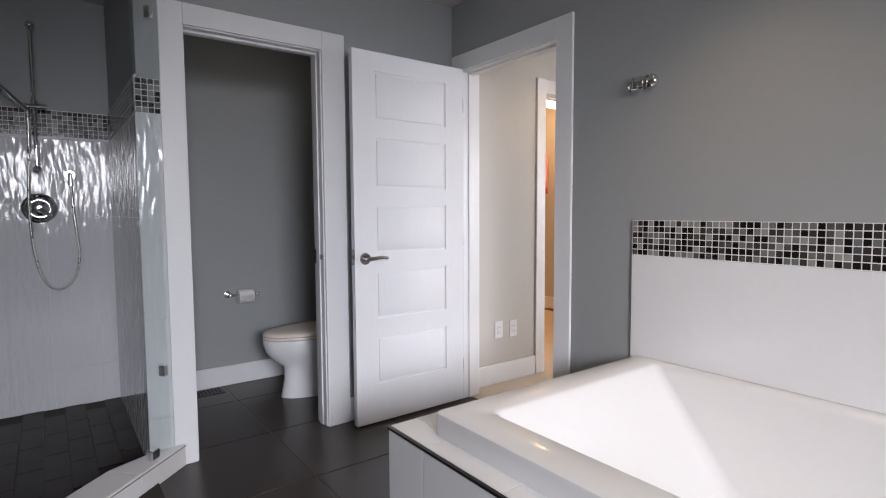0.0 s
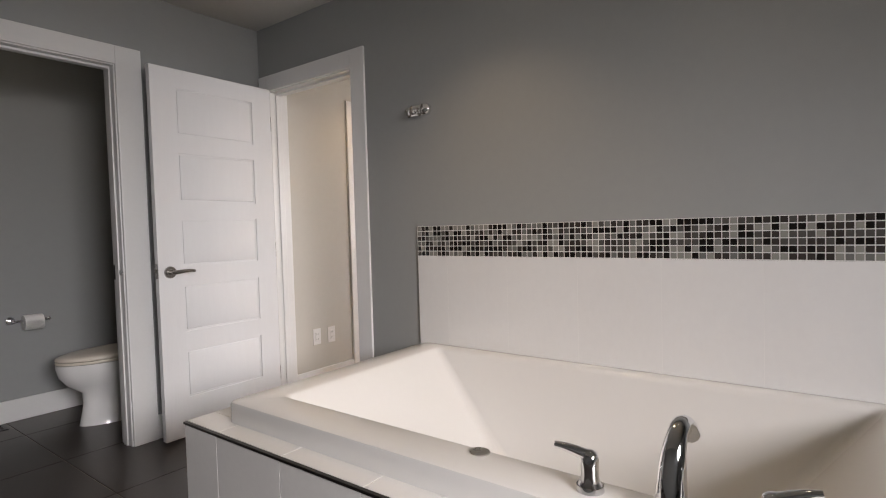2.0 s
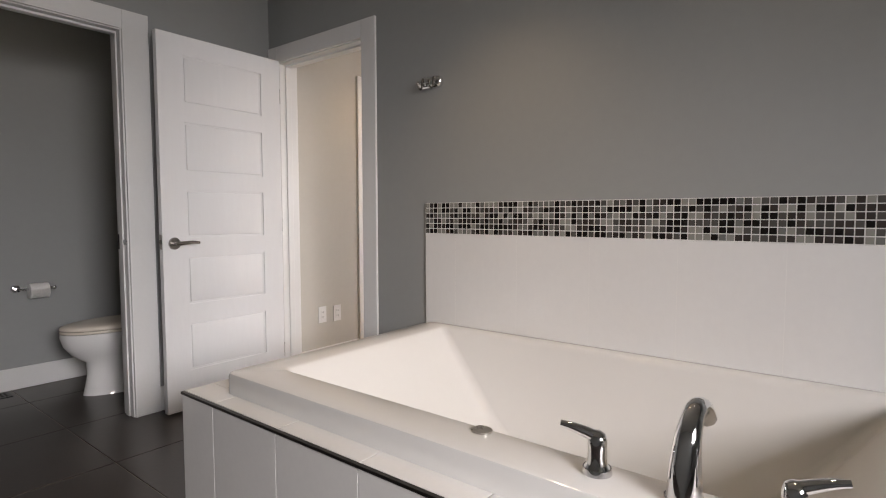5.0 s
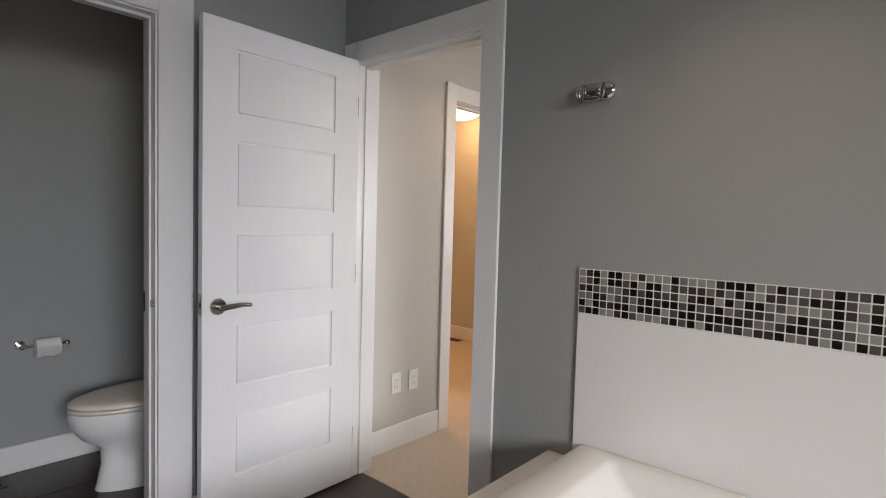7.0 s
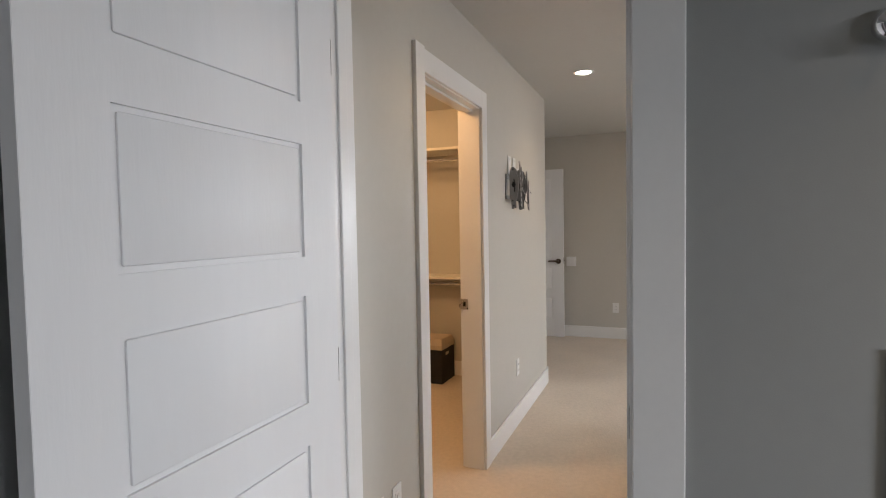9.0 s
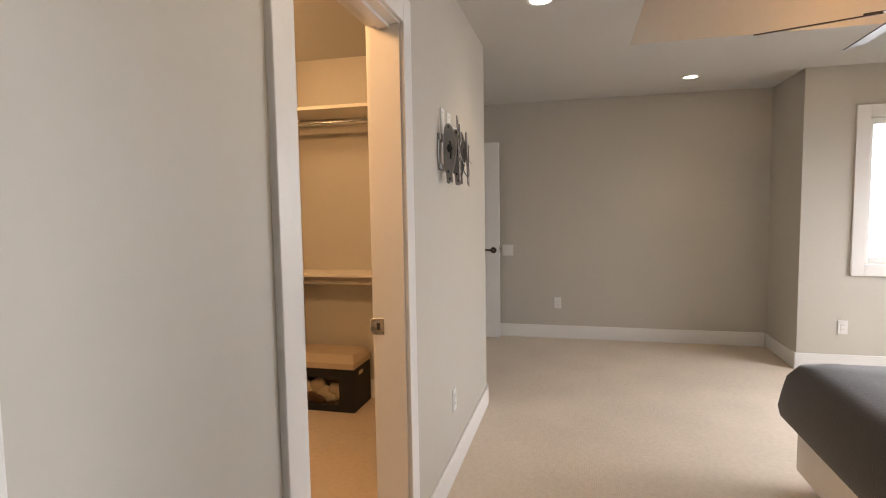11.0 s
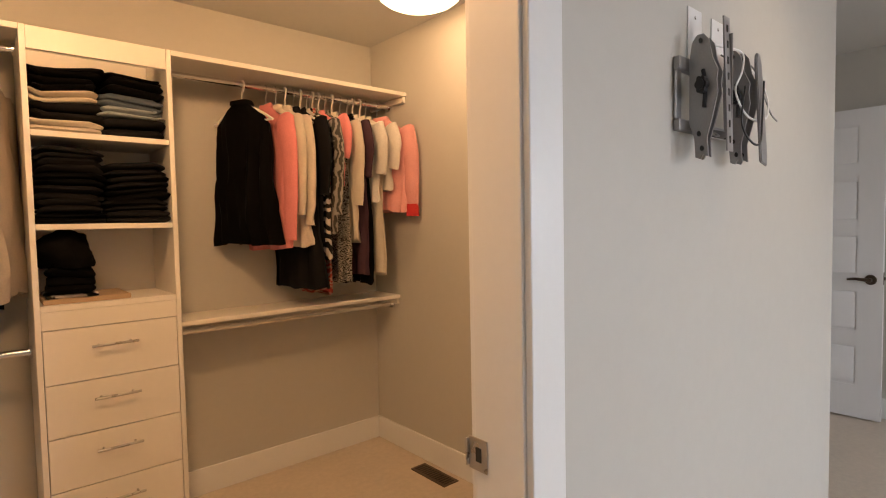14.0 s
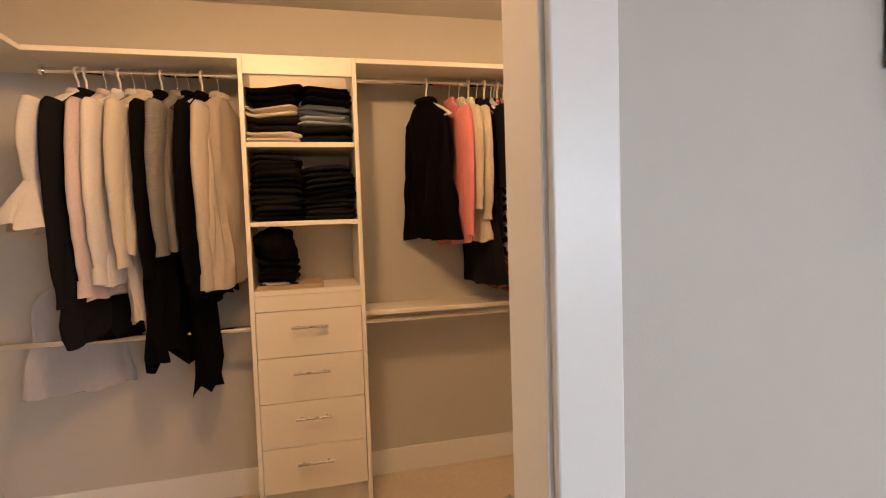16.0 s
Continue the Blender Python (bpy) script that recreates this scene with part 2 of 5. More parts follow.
SATIN = material("dark satin nickel", (0.27, 0.255, 0.24), 0.25, metal=1.0, vary=0.05, scale=20)
NICKEL = material("brushed nickel", (0.5, 0.48, 0.45), 0.28, metal=1.0, vary=0.05, scale=20)
BRONZE = material("dark bronze handle", (0.12, 0.09, 0.07), 0.35, metal=1.0, vary=0.08)
STEEL = material("grey painted steel", (0.31, 0.305, 0.3), 0.38, metal=0.5, vary=0.06, scale=12)
BLACKPLASTIC = material("black plastic", (0.012, 0.012, 0.013), 0.4)
WHITEPLASTIC = material("white plastic", (0.78, 0.78, 0.77), 0.3, vary=0.01)
PORCELAIN = material("white porcelain", (0.82, 0.815, 0.8), 0.07, vary=0.008)
SEAT = material("cream toilet seat", (0.8, 0.73, 0.63), 0.22, vary=0.01)
PAPER = material("toilet paper", (0.85, 0.84, 0.82), 0.95, bump=0.3, bump_scale=150)
MELAMINE = material("cream melamine", (0.8, 0.76, 0.69), 0.38, vary=0.015, scale=3)
SLOTGREY = material("grey slot shade", (0.3, 0.3, 0.29), 0.6)
# near-black for solid pieces that paint the shade inside holes and gaps
GAPSHADE = material("painted gap shade", (0.03, 0.028, 0.025), 0.9)
GLASS = glass_material("clear glass", (0.972, 0.99, 0.987))
PANE = glass_material("window pane", (1, 1, 1))
BULB = glow_material("frosted lamp glass", (1.0, 0.74, 0.42), 5.0)
POT = glow_material("pot light lens", (1.0, 0.9, 0.75), 14.0)
WOODFAN = material("dark walnut fan blade", (0.05, 0.028, 0.018), 0.4, vary=0.2, stretch=(1, 12, 1))
BEDDARK = material("charcoal bedspread", (0.02, 0.019, 0.022), 0.85, vary=0.2, scale=9, bump=0.6, bump_scale=120, sheen=0.3)
BEDWHITE = material("white bed skirt", (0.7, 0.66, 0.6), 0.85, vary=0.05, bump=0.3, bump_scale=180)
OUTSIDE = glow_material("bright overcast view", (0.9, 0.95, 1.0), 5.0)
BASKET = material("black box fabric", (0.012, 0.011, 0.011), 0.8, vary=0.2, scale=20, bump=0.5, bump_scale=300)
LID = material("beige lid fabric", (0.5, 0.41, 0.3), 0.85, vary=0.06, scale=12, bump=0.3, bump_scale=240)

# ---- structure: bathroom, toilet room and shower ----
H = 2.44
structure("wall_bath_east", boxes([(0, -5.4, 0, 0.06, -0.862, H), (0, -0.862, 2.05, 0.06, -0.078, H), (0, -0.078, 0, 0.06, 0.02, H)]), GREY,
          "smooth grey painted bathroom wall beside the tub", "wall")
structure("wall_hall_west", boxes([(0.06, -4.2, 0, 0.12, -0.862, H), (0.06, -0.862, 2.05, 0.12, -0.078, H), (0.06, -0.078, 0, 0.12, 0.02, H)]), GREIGE,
          "greige painted wall on the bedroom side", "wall")
structure("wall_toilet_front", boxes([(-0.862, 0.015, 0, 0, 0.13, H), (-1.555, 0.015, 2.045, -0.862, 0.13, H), (-1.615, 0.015, 0, -1.555, 0.13, H)]), GREY,
          "grey painted wall with the toilet room opening", "wall")
structure("wall_toilet_back", boxes([(-1.615, 1.10, 0, -0.25, 1.2, H)]), GREY, "grey painted back wall of the toilet room", "wall")
structure("wall_toilet_east", boxes([(-0.25, 0.13, 0, -0.15, 1.2, H)]), GREY, "grey painted side wall behind the toilet", "wall")
structure("wall_shower_side", boxes([(-1.735, 0.004, 0, -1.616, 1.225, H)]), GREY, "grey painted wall between shower and toilet room", "wall")
structure("wall_shower_back", boxes([(-3.0, 1.225, 0, -1.60, 1.33, H)]), GREY, "grey painted wall above the shower tiles", "wall")
structure("wall_bath_west", boxes([(-3.0, -5.4, 0, -2.9, 1.225, H)]), GREY, "grey painted bathroom wall", "wall")
structure("wall_bath_south", boxes([(-3.0, -5.5, 0, -2.88, -5.4, H), (-1.48, -5.5, 0, 0.06, -5.4, H), (-2.88, -5.5, 0, -1.48, -5.4, 1.25),
                                    (-2.88, -5.5, 2.25, -1.48, -5.4, H)]), GREY, "grey painted bathroom wall with the window", "wall")
structure("ceiling_bath", boxes([(-3.0, -5.5, H, 0.06, 0.06, H + 0.1), (-3.0, 0.06, H, -0.16, 1.33, H + 0.1)]), CEIL, "plain off-white bathroom ceiling", "ceiling")
bath_floor = structure("floor_bath", boxes([(-3.0, -5.5, -0.1, 0.067, 1.2, -0.006)]), DARKGROUT, "dark brown large square tiles with pale grout", "floor")


def window(name, axis, at, a0, a1, z0, z1, inward, label):
    """A framed window in a wall's opening; axis is the one it runs along."""
    w = thing(name, (at, (a0 + a1) / 2, z0) if axis == "y" else ((a0 + a1) / 2, at, z0), label, "window", kind="structure")

    def bar(a, b, c, d, near, far):
        return (at + near, a, c, at + far, b, d) if axis == "y" else (a, at + near, c, b, at + far, d)

    s = inward
    c = 0.095
    rows = [bar(a0 - c, a0, z0 - c, z1 + c, 0, 0.018 * s), bar(a1, a1 + c, z0 - c, z1 + c, 0, 0.018 * s), bar(a0, a1, z1, z1 + c, 0, 0.018 * s), bar(a0, a1, z0 - c, z0, 0, 0.018 * s)]
    part("casing", boxes(rows, 0.003), TRIM, w)
    f = 0.05
    rows = [bar(a0, a0 + f, z0, z1, -0.05 * s, -0.09 * s), bar(a1 - f, a1, z0, z1, -0.05 * s, -0.09 * s), bar(a0 + f, a1 - f, z1 - f, z1, -0.05 * s, -0.09 * s),
            bar(a0 + f, a1 - f, z0, z0 + f, -0.05 * s, -0.09 * s), bar((a0 + a1) / 2 - 0.025, (a0 + a1) / 2 + 0.025, z0 + f, z1 - f, -0.052 * s, -0.088 * s)]
    part("frame", boxes(rows, 0.004), TRIM, w)
    for lo, hi in ((a0 + f, (a0 + a1) / 2 - 0.025), ((a0 + a1) / 2 + 0.025, a1 - f)):
        g = part("pane", boxes([bar(lo, hi, z0 + f, z1 - f, -0.068 * s, -0.072 * s)]), PANE, w)
        g.visible_shadow = False
    return w


window("window_1", "x", -5.4, -2.88, -1.48, 1.25, 2.25, 1, "white framed bathroom window with two panes")

# ---- structure: hall, bedroom and closet ----
structure("wall_hall_north", boxes([(0.12, 0.007, 0, 0.818, 0.13, H), (0.818, 0.02, 2.033, 1.632, 0.13, H), (1.632, 0.02, 0, 3.40, 0.13, H)]), GREIGE,
          "greige painted hall wall with the closet opening", "wall")
bm = boxes([(3.37, 0.13, 0, 3.45, 1.38, H)])
structure("wall_closet_east", bm, GREIGE, "greige painted wall between closet and entry", "wall")
bm = bmesh.new()
rod(bm, (3.40, 0.0705, 0), (3.40, 0.0705, H), 0.05, 24)
box(bm, 3.401, 0.07, 0, 3.4495, 0.13, H)
structure("wall_corner", bm, GREIGE, "rounded greige plaster corner", "wall", smooth=40)
structure("wall_closet_jog", boxes([(2.84, 1.38, 0, 3.45, 2.38, H)]), GREIGE, "greige painted closet corner", "wall")
structure("wall_closet_back", boxes([(-0.15, 2.276, 0, 2.84, 2.38, H)]), GREIGE, "greige painted closet back wall", "wall")
structure("wall_closet_west", boxes([(-0.15, 0.13, 0, -0.05, 2.276, H)]), GREIGE, "greige painted closet side wall", "wall")
structure("wall_closet_south", boxes([(-0.149, 0.0205, 0, 0.12, 0.13, H)]), GREIGE, "greige painted closet return wall", "wall")
structure("wall_entry_north", boxes([(3.45, 1.0, 0, 5.53, 1.1, H)]), GREIGE, "greige painted entry wall", "wall")
structure("wall_bedroom_east", boxes([(5.43, -2.353, 0, 5.53, 1.0, H), (4.71, -2.453, 0, 5.53, -2.353, H)]), GREIGE, "greige painted bedroom end wall", "wall")
structure("wall_bedroom_window", boxes([(4.71, -2.81, 0, 4.83, -2.453, H), (4.71, -4.2, 0, 4.83, -4.1, H), (4.71, -4.1, 0, 4.83, -2.81, 0.875), (4.71, -4.1, 2.03, 4.83, -2.81, H)]), GREIGE,
          "greige painted bedroom wall with the window", "wall")
structure("wall_bedroom_south", boxes([(0.06, -4.3, 0, 2.45, -4.2, H), (4.35, -4.3, 0, 4.85, -4.2, H), (2.45, -4.3, 0, 4.35, -4.2, 0.85), (2.45, -4.3, 2.1, 4.35, -4.2, H)]), GREIGE,
          "greige painted bedroom wall", "wall")
structure("ceiling_bedroom", boxes([(0.06, -4.3, H, 5.52, -3.4, H + 0.1), (0.06, -0.93, H, 5.52, 0.075, H + 0.1), (0.06, -3.4, H, 2.15, -0.93, H + 0.1), (3.65, -3.4, H, 5.52, -0.93, H + 0.1),
                                    (2.05, -3.5, H + 0.1, 2.15, -0.83, H + 0.34), (3.65, -3.5, H + 0.1, 3.75, -0.83, H + 0.34), (2.15, -3.5, H + 0.1, 3.65, -3.4, H + 0.34),
                                    (2.15, -0.93, H + 0.1, 3.65, -0.83, H + 0.34), (2.05, -3.5, H + 0.34, 3.75, -0.83, H + 0.4), (3.41, 0.075, H, 5.52, 1.1, H + 0.1)]), CEIL,
          "off-white bedroom ceiling with a raised tray", "ceiling")
structure("ceiling_closet", boxes([(-0.15, 0.075, H, 3.41, 2.38, H + 0.1)]), CEIL, "plain off-white closet ceiling", "ceiling")
structure("floor_carpet", boxes([(0.067, -4.3, -0.1, 5.53, 0.075, 0.0), (-0.15, 0.075, -0.1, 5.53, 2.38, 0.0)]), CARPET, "beige ribbed loop carpet", "floor")
window("window_2", "y", 4.71, -4.1, -2.81, 0.875, 2.03, -1, "white framed bedroom window with two panes")
# this window is unseen, added as an opening for the extra side daylight
window("window_3", "x", -4.2, 2.45, 4.35, 0.85, 2.1, 1, "white framed bedroom side window, added out of view")
structure("backdrop", boxes([(9.0, -9, -1, 9.05, 2, 5)]), OUTSIDE, "bright pale overcast distance outside the window", "backdrop")
structure("ground", boxes([(-300, -300, -3.2, 300, 300, -3.0)]), material("lawn far below", (0.07, 0.1, 0.04), 0.95, vary=0.3, scale=0.5), "green lawn far below the windows", "ground")


def skirting(name, rows, mat=TRIM):
    return structure(name, boxes(rows, 0.004, 2), mat, "white painted flat baseboard", "baseboard")


B, BH = 0.014, 0.135
skirting("baseboard_hall", [(0.142, 0.007 - B, 0, 0.74, 0.0065, BH), (1.709, 0.02 - B, 0, 3.40, 0.0195, BH), (3.4505, 0.07, 0, 3.45 + B, 0.985, BH)])
bm = bmesh.new()
rod(bm, (3.40, 0.0705, 0), (3.40, 0.0705, BH), 0.0495 + B, 24)
structure("baseboard_corner", bm, TRIM, "white rounded baseboard corner", "baseboard", smooth=40)
skirting("baseboard_bedroom", [(5.43 - B, -2.338, 0, 5.4295, 0.985, BH), (4.71, -2.3525, 0, 5.415, -2.353 + B, BH), (4.71 - B, -4.18, 0, 4.7095, -2.353 + B, BH), (3.47, 1.0 - B, 0, 5.415, 0.9995, BH)])
skirting("baseboard_bedroom_west", [(0.1205, -4.18, 0, 0.12 + B, -0.985, BH), (0.14, -4.1995, 0, 4.7, -4.2 + B, BH)])
skirting("baseboard_closet", [(-0.035, 2.276 - B, 0, 1.095, 2.2755, BH), (1.605, 2.276 - B, 0, 2.826, 2.2755, BH), (2.84 - B, 1.366, 0, 2.8395, 2.276, BH), (2.84, 1.38 - B, 0, 3.355, 1.3795, BH),
                              (3.37 - B, 0.145, 0, 3.3695, 1.366, BH), (-0.0495, 0.15, 0, -0.05 + B, 2.262, BH), (1.72, 0.1305, 0, 3.355, 0.13 + B, BH)])
skirting("baseboard_toilet", [(-1.6, 1.10 - B, 0, -0.27, 1.0995, BH), (-1.6145, 0.155, 0, -1.615 + B, 1.086, BH), (-0.25 - B, 0.155, 0, -0.2505, 1.0995, BH), (-0.745, 0.015 - B, 0, -0.02, 0.0145, BH)])
skirting("baseboard_bath", [(-B, -1.19, 0, -0.0005, -0.96, BH)])


def doorway(name, axis, face0, face1, a0, a1, top, label, left=0.095, right=0.095, far=True, stops=True, proud=0.0):
    """Jamb lining, stops and stepped casings round an opening."""
    d = thing(name, ((a0 + a1) / 2, (face0 + face1) / 2, 0) if axis == "x" else ((face0 + face1) / 2, (a0 + a1) / 2, 0), label, "door frame", kind="structure")

    def bar(p, q, a, b, z0, z1):
        return (a, p, z0, b, q, z1) if axis == "x" else (p, a, z0, q, b, z1)

    t = 0.018
    for k, (a, b) in enumerate(((a0 - 0.002, a0 + t), (a1 - t, a1 + 0.002))):
        part("jamb", boxes([bar(face0 - 0.002, face1 + 0.002, a, b, 0, top)], 0.002), TRIM, d)
        mid = (face0 + face1) / 2
        s = (a0 + t, a0 + t + 0.008) if k == 0 else (a1 - t - 0.008, a1 - t)
        if stops:
            part("stop", boxes([bar(mid - 0.02, mid + 0.02, *s, 0, top - t - 0.012)], 0.002), TRIM, d)
    part("head_jamb", boxes([bar(face0 - 0.002, face1 + 0.002, a0 + t, a1 - t, top - t, top + 0.002)], 0.002), TRIM, d)
    part("head_stop", boxes([bar((face0 + face1) / 2 - 0.02, (face0 + face1) / 2 + 0.02, a0 + t, a1 - t, top - t - 0.012, top - t)], 0.002), TRIM, d)
    for out, side in ((face0, -1), (face1, 1)) if far else ((face0, -1),):
        p, q = sorted((out + side * 0.002, out + side * 0.017))
        first = p - (proud if side < 0 else 0.0)
        part("casing", boxes([bar(first, q, a0 - left, a0 + 0.012, 0, top + 0.085)], 0.003), TRIM, d)
        part("casing", boxes([bar(p, q, a1 - 0.012, a1 + right, 0, top + 0.085)], 0.003), TRIM, d)
        part("head_casing", boxes([bar(p, q, a0 + 0.012, a1 - 0.012, top - 0.012, top + 0.085)], 0.003), TRIM, d)
    return d


doorway("door_1", "y", 0.0, 0.12, -0.862, -0.078, 2.045, "white painted doorway casing between bathroom and hall", left=0.092, right=0.076)
doorway("door_2", "x", 0.015, 0.13, -1.555, -0.862, 2.045, "white painted toilet room casing with a pocket door slot", left=0.088, right=0.118)
doorway("door_3", "x", 0.02, 0.13, 0.818, 1.632, 2.033, "white painted closet doorway casing", left=0.076, right=0.075, stops=False, proud=0.013)

# ---- tub surround ----
def slab(name, mat, parent, x0, y0, z0, x1, y1, z1, bevel=0.0008):
    return part(name, boxes([(x0, y0, z0, x1, y1, z1)], bevel, 1), mat, parent)


tub_wall = structure("wall_tile_backing", boxes([(-0.006, -3.36, 0.47, -0.0005, -1.297, 1.14)]), GROUT, "white tiled tub splash with a mosaic band", "wall tile")
edges = [-1.297, -1.483]
while edges[-1] > -3.3:
    edges.append(edges[-1] - 0.336)
for a, b in zip(edges, edges[1:]):
    slab("tile", TUBTILE, tub_wall, -0.012, max(b, -3.36) + 0.0004, 0.482, -0.006, a - 0.0004, 0.988, 0.0004)

part("grout_joint", boxes([(-0.0117, -3.359, 0.483, -0.0065, -1.298, 0.987)]), GROUT, tub_wall)
deck = thing("tub_deck", (-0.6, -2.3, 0), "white tiled tub surround with a dark metal edge strip", "tub surround")
part("core", boxes([(-1.19, -3.36, 0, -1.12, -1.21, 0.465), (-1.12, -1.36, 0, -0.001, -1.21, 0.465), (-1.12, -3.36, 0, -0.001, -3.25, 0.465)]), GROUT, deck)
edges = [-1.2, -1.40]
while edges[-1] > -3.36:
    edges.append(edges[-1] - 0.3365)
for a, b in zip(edges, edges[1:]):
    b = max(b, -3.36)
    slab("tile", DECKTILE, deck, -1.201, b + 0.0012, 0.002, -1.19, a - 0.0012, 0.468)
    slab("tile", DECKTILE, deck, -1.192, b + 0.0012, 0.466, -1.09, a - 0.0012, 0.48)
for k in range(4):
    x0 = -1.201 + k * 0.3
    slab("tile", DECKTILE, deck, x0 + 0.001, -1.21, 0.002, min(x0 + 0.299, -0.001), -1.199, 0.468)
    slab("tile", DECKTILE, deck, max(x0, -1.09) + 0.001, -1.38, 0.466, min(x0 + 0.299, -0.001), -1.2, 0.48)
part("edge_strip", boxes([(-1.2035, -3.36, 0.469, -1.192, -1.1965, 0.4775), (-1.192, -1.208, 0.469, -0.001, -1.1965, 0.4775)]), EDGE, deck, "dark bronze metal edge strip")


def rounded(x0, y0, x1, y1, r, z, n=6):
    """A rounded rectangle as a ring of points."""
    out = []
    for cx, cy, s in ((x1 - r, y1 - r, 0), (x0 + r, y1 - r, 90), (x0 + r, y0 + r, 180), (x1 - r, y0 + r, 270)):
        for k in range(n + 1):
            a = radians(s + 90 * k / n)
            out.append((cx + r * math.cos(a), cy + r * math.sin(a), z))
    return out


tub = thing("bathtub", (-0.56, -2.25, 0.05), "white acrylic drop-in bathtub, empty, with a raised rim", "bathtub")
ox0, oy0, ox1, oy1 = -1.118, -3.24, -0.0135, -1.335
ix0, iy0, ix1, iy1 = -0.972, -3.14, -0.078, -1.465
bm = bmesh.new()
loft(bm, [rounded(ox0, oy0, ox1, oy1, 0.03, 0.47), rounded(ox0, oy0, ox1, oy1, 0.03, 0.54), rounded(ox0 + 0.003, oy0 + 0.003, ox1 - 0.003, oy1 - 0.003, 0.03, 0.549),
          rounded(ox0 + 0.012, oy0 + 0.012, ox1 - 0.012, oy1 - 0.012, 0.028, 0.553), rounded(ix0 - 0.012, iy0 - 0.012, ix1 + 0.012, iy1 + 0.012, 0.03, 0.553),
          rounded(ix0, iy0, ix1, iy1, 0.03, 0.545), rounded(ix0 + 0.006, iy0 + 0.008, ix1 - 0.006, iy1 - 0.01, 0.03, 0.53),
          rounded(ix0 + 0.06, iy0 + 0.26, ix1 - 0.06, iy1 - 0.3, 0.05, 0.2), rounded(ix0 + 0.09, iy0 + 0.33, ix1 - 0.09, iy1 - 0.36, 0.09, 0.13),
          rounded(ix0 + 0.15, iy0 + 0.41, ix1 - 0.15, iy1 - 0.44, 0.09, 0.11)], cap=False)
bm.verts.ensure_lookup_table()
bm.faces.new(bm.verts[-28:])
part("shell", bm, ACRYLIC, tub, smooth=35)
bm = bmesh.new()
rod(bm, (-1.0, -2.30, 0.5532), (-1.0, -2.30, 0.557), 0.024, 20)
for v in bm.verts:
    v.co.y = -2.30 + (v.co.y + 2.30) * 1.15
part("air_button", bm, NICKEL, tub, "flat metal jet button", smooth=40)


def faucet_handle(at, turn):
    h = thing("faucet_handle", at, "polished chrome lever tap handle on the tub rim", "tap", "tub taps")
    x, y, z = at
    bm = bmesh.new()
    rod(bm, (x, y, z), (x, y, z + 0.012), 0.031, 24, 0.029)
    rod(bm, (x, y, z + 0.012), (x, y, z + 0.02), 0.026, 24, 0.021)
    part("flange", bm, CHROME, h, smooth=50)
    bm = bmesh.new()
    loft(bm, [[(x + r * math.cos(a), y + r * math.sin(a), z + dz) for a in (2 * math.pi * k / 20 for k in range(20))]
              for dz, r in ((0.02, 0.021), (0.035, 0.019), (0.055, 0.0195), (0.07, 0.02), (0.082, 0.016), (0.088, 0.006))])
    part("stem", bm, CHROME, h, smooth=60)
    a = radians(turn)
    d = Vector((math.cos(a), math.sin(a), 0))
    p = Vector((x, y, z))
    bm = bmesh.new()
    tube(bm, curve([p + d * -0.008 + Vector((0, 0, 0.07)), p + d * 0.025 + Vector((0, 0, 0.084)), p + d * 0.05 + Vector((0, 0, 0.093)), p + d * 0.075 + Vector((0, 0, 0.099))], 6),
         [0.014 - 0.0075 * k / 18 for k in range(19)], 12)
    part("lever", bm, CHROME, h, smooth=60)
    return h


faucet_handle((-1.03, -2.605, 0.553), 118)
faucet_handle((-1.03, -2.945, 0.553), -78)
spout = thing("tub_spout", (-1.035, -2.775, 0.553), "polished chrome arched tub spout", "tap", "tub taps")
bm = bmesh.new()
rod(bm, (-1.035, -2.775, 0.553), (-1.035, -2.775, 0.558), 0.036, 24)
part("flange", bm, CHROME, spout, smooth=50)
bm = bmesh.new()
pts = curve([(-1.035, -2.775, 0.556), (-1.033, -2.775, 0.62), (-1.02, -2.776, 0.675), (-0.985, -2.778, 0.708), (-0.94, -2.78, 0.702), (-0.905, -2.782, 0.672)], 6)
tube(bm, pts, [0.033 - 0.013 * min(1, k / 16) for k in range(len(pts))], 16)
part("spout_body", bm, CHROME, spout, smooth=60)

# ---- robe hook ----
hook = thing("robe_hook", (0.0, -1.33, 1.725), "polished chrome double robe hook on the grey wall", "hook")
bm = bmesh.new()


def stadium(d, half, r, n=10):
    """A long rounded ring on the wall, d in front of it."""
    return [(-d, -1.33 + s * half + r * math.cos(a), 1.725 + r * math.sin(a)) for s, a0 in ((1, -90), (-1, 90)) for a in (radians(a0 + 180 * k / n) for k in range(n + 1))]


loft(bm, [stadium(0.0005, 0.042, 0.03), stadium(0.012, 0.042, 0.031), stadium(0.022, 0.042, 0.027), stadium(0.029, 0.041, 0.018), stadium(0.031, 0.04, 0.006)])
part("plate", bm, CHROME, hook, smooth=60)
for y in (-1.296, -1.364):
    bm = bmesh.new()
    tube(bm, curve([(-0.026, y, 1.745), (-0.034, y, 1.73), (-0.036, y, 1.705), (-0.048, y, 1.69), (-0.06, y, 1.697), (-0.064, y, 1.715)], 5), [0.0055 - 0.0012 * k / 25 for k in range(26)], 10)
    ball(bm, (-0.064, y, 1.717), 0.0075, 10)
    part("prong", bm, SATIN, hook, smooth=60)


# ---- panel doors ----
PANELS = ((0.228, 0.49), (0.595, 0.856), (0.959, 1.219), (1.313, 1.579), (1.678, 1.933))


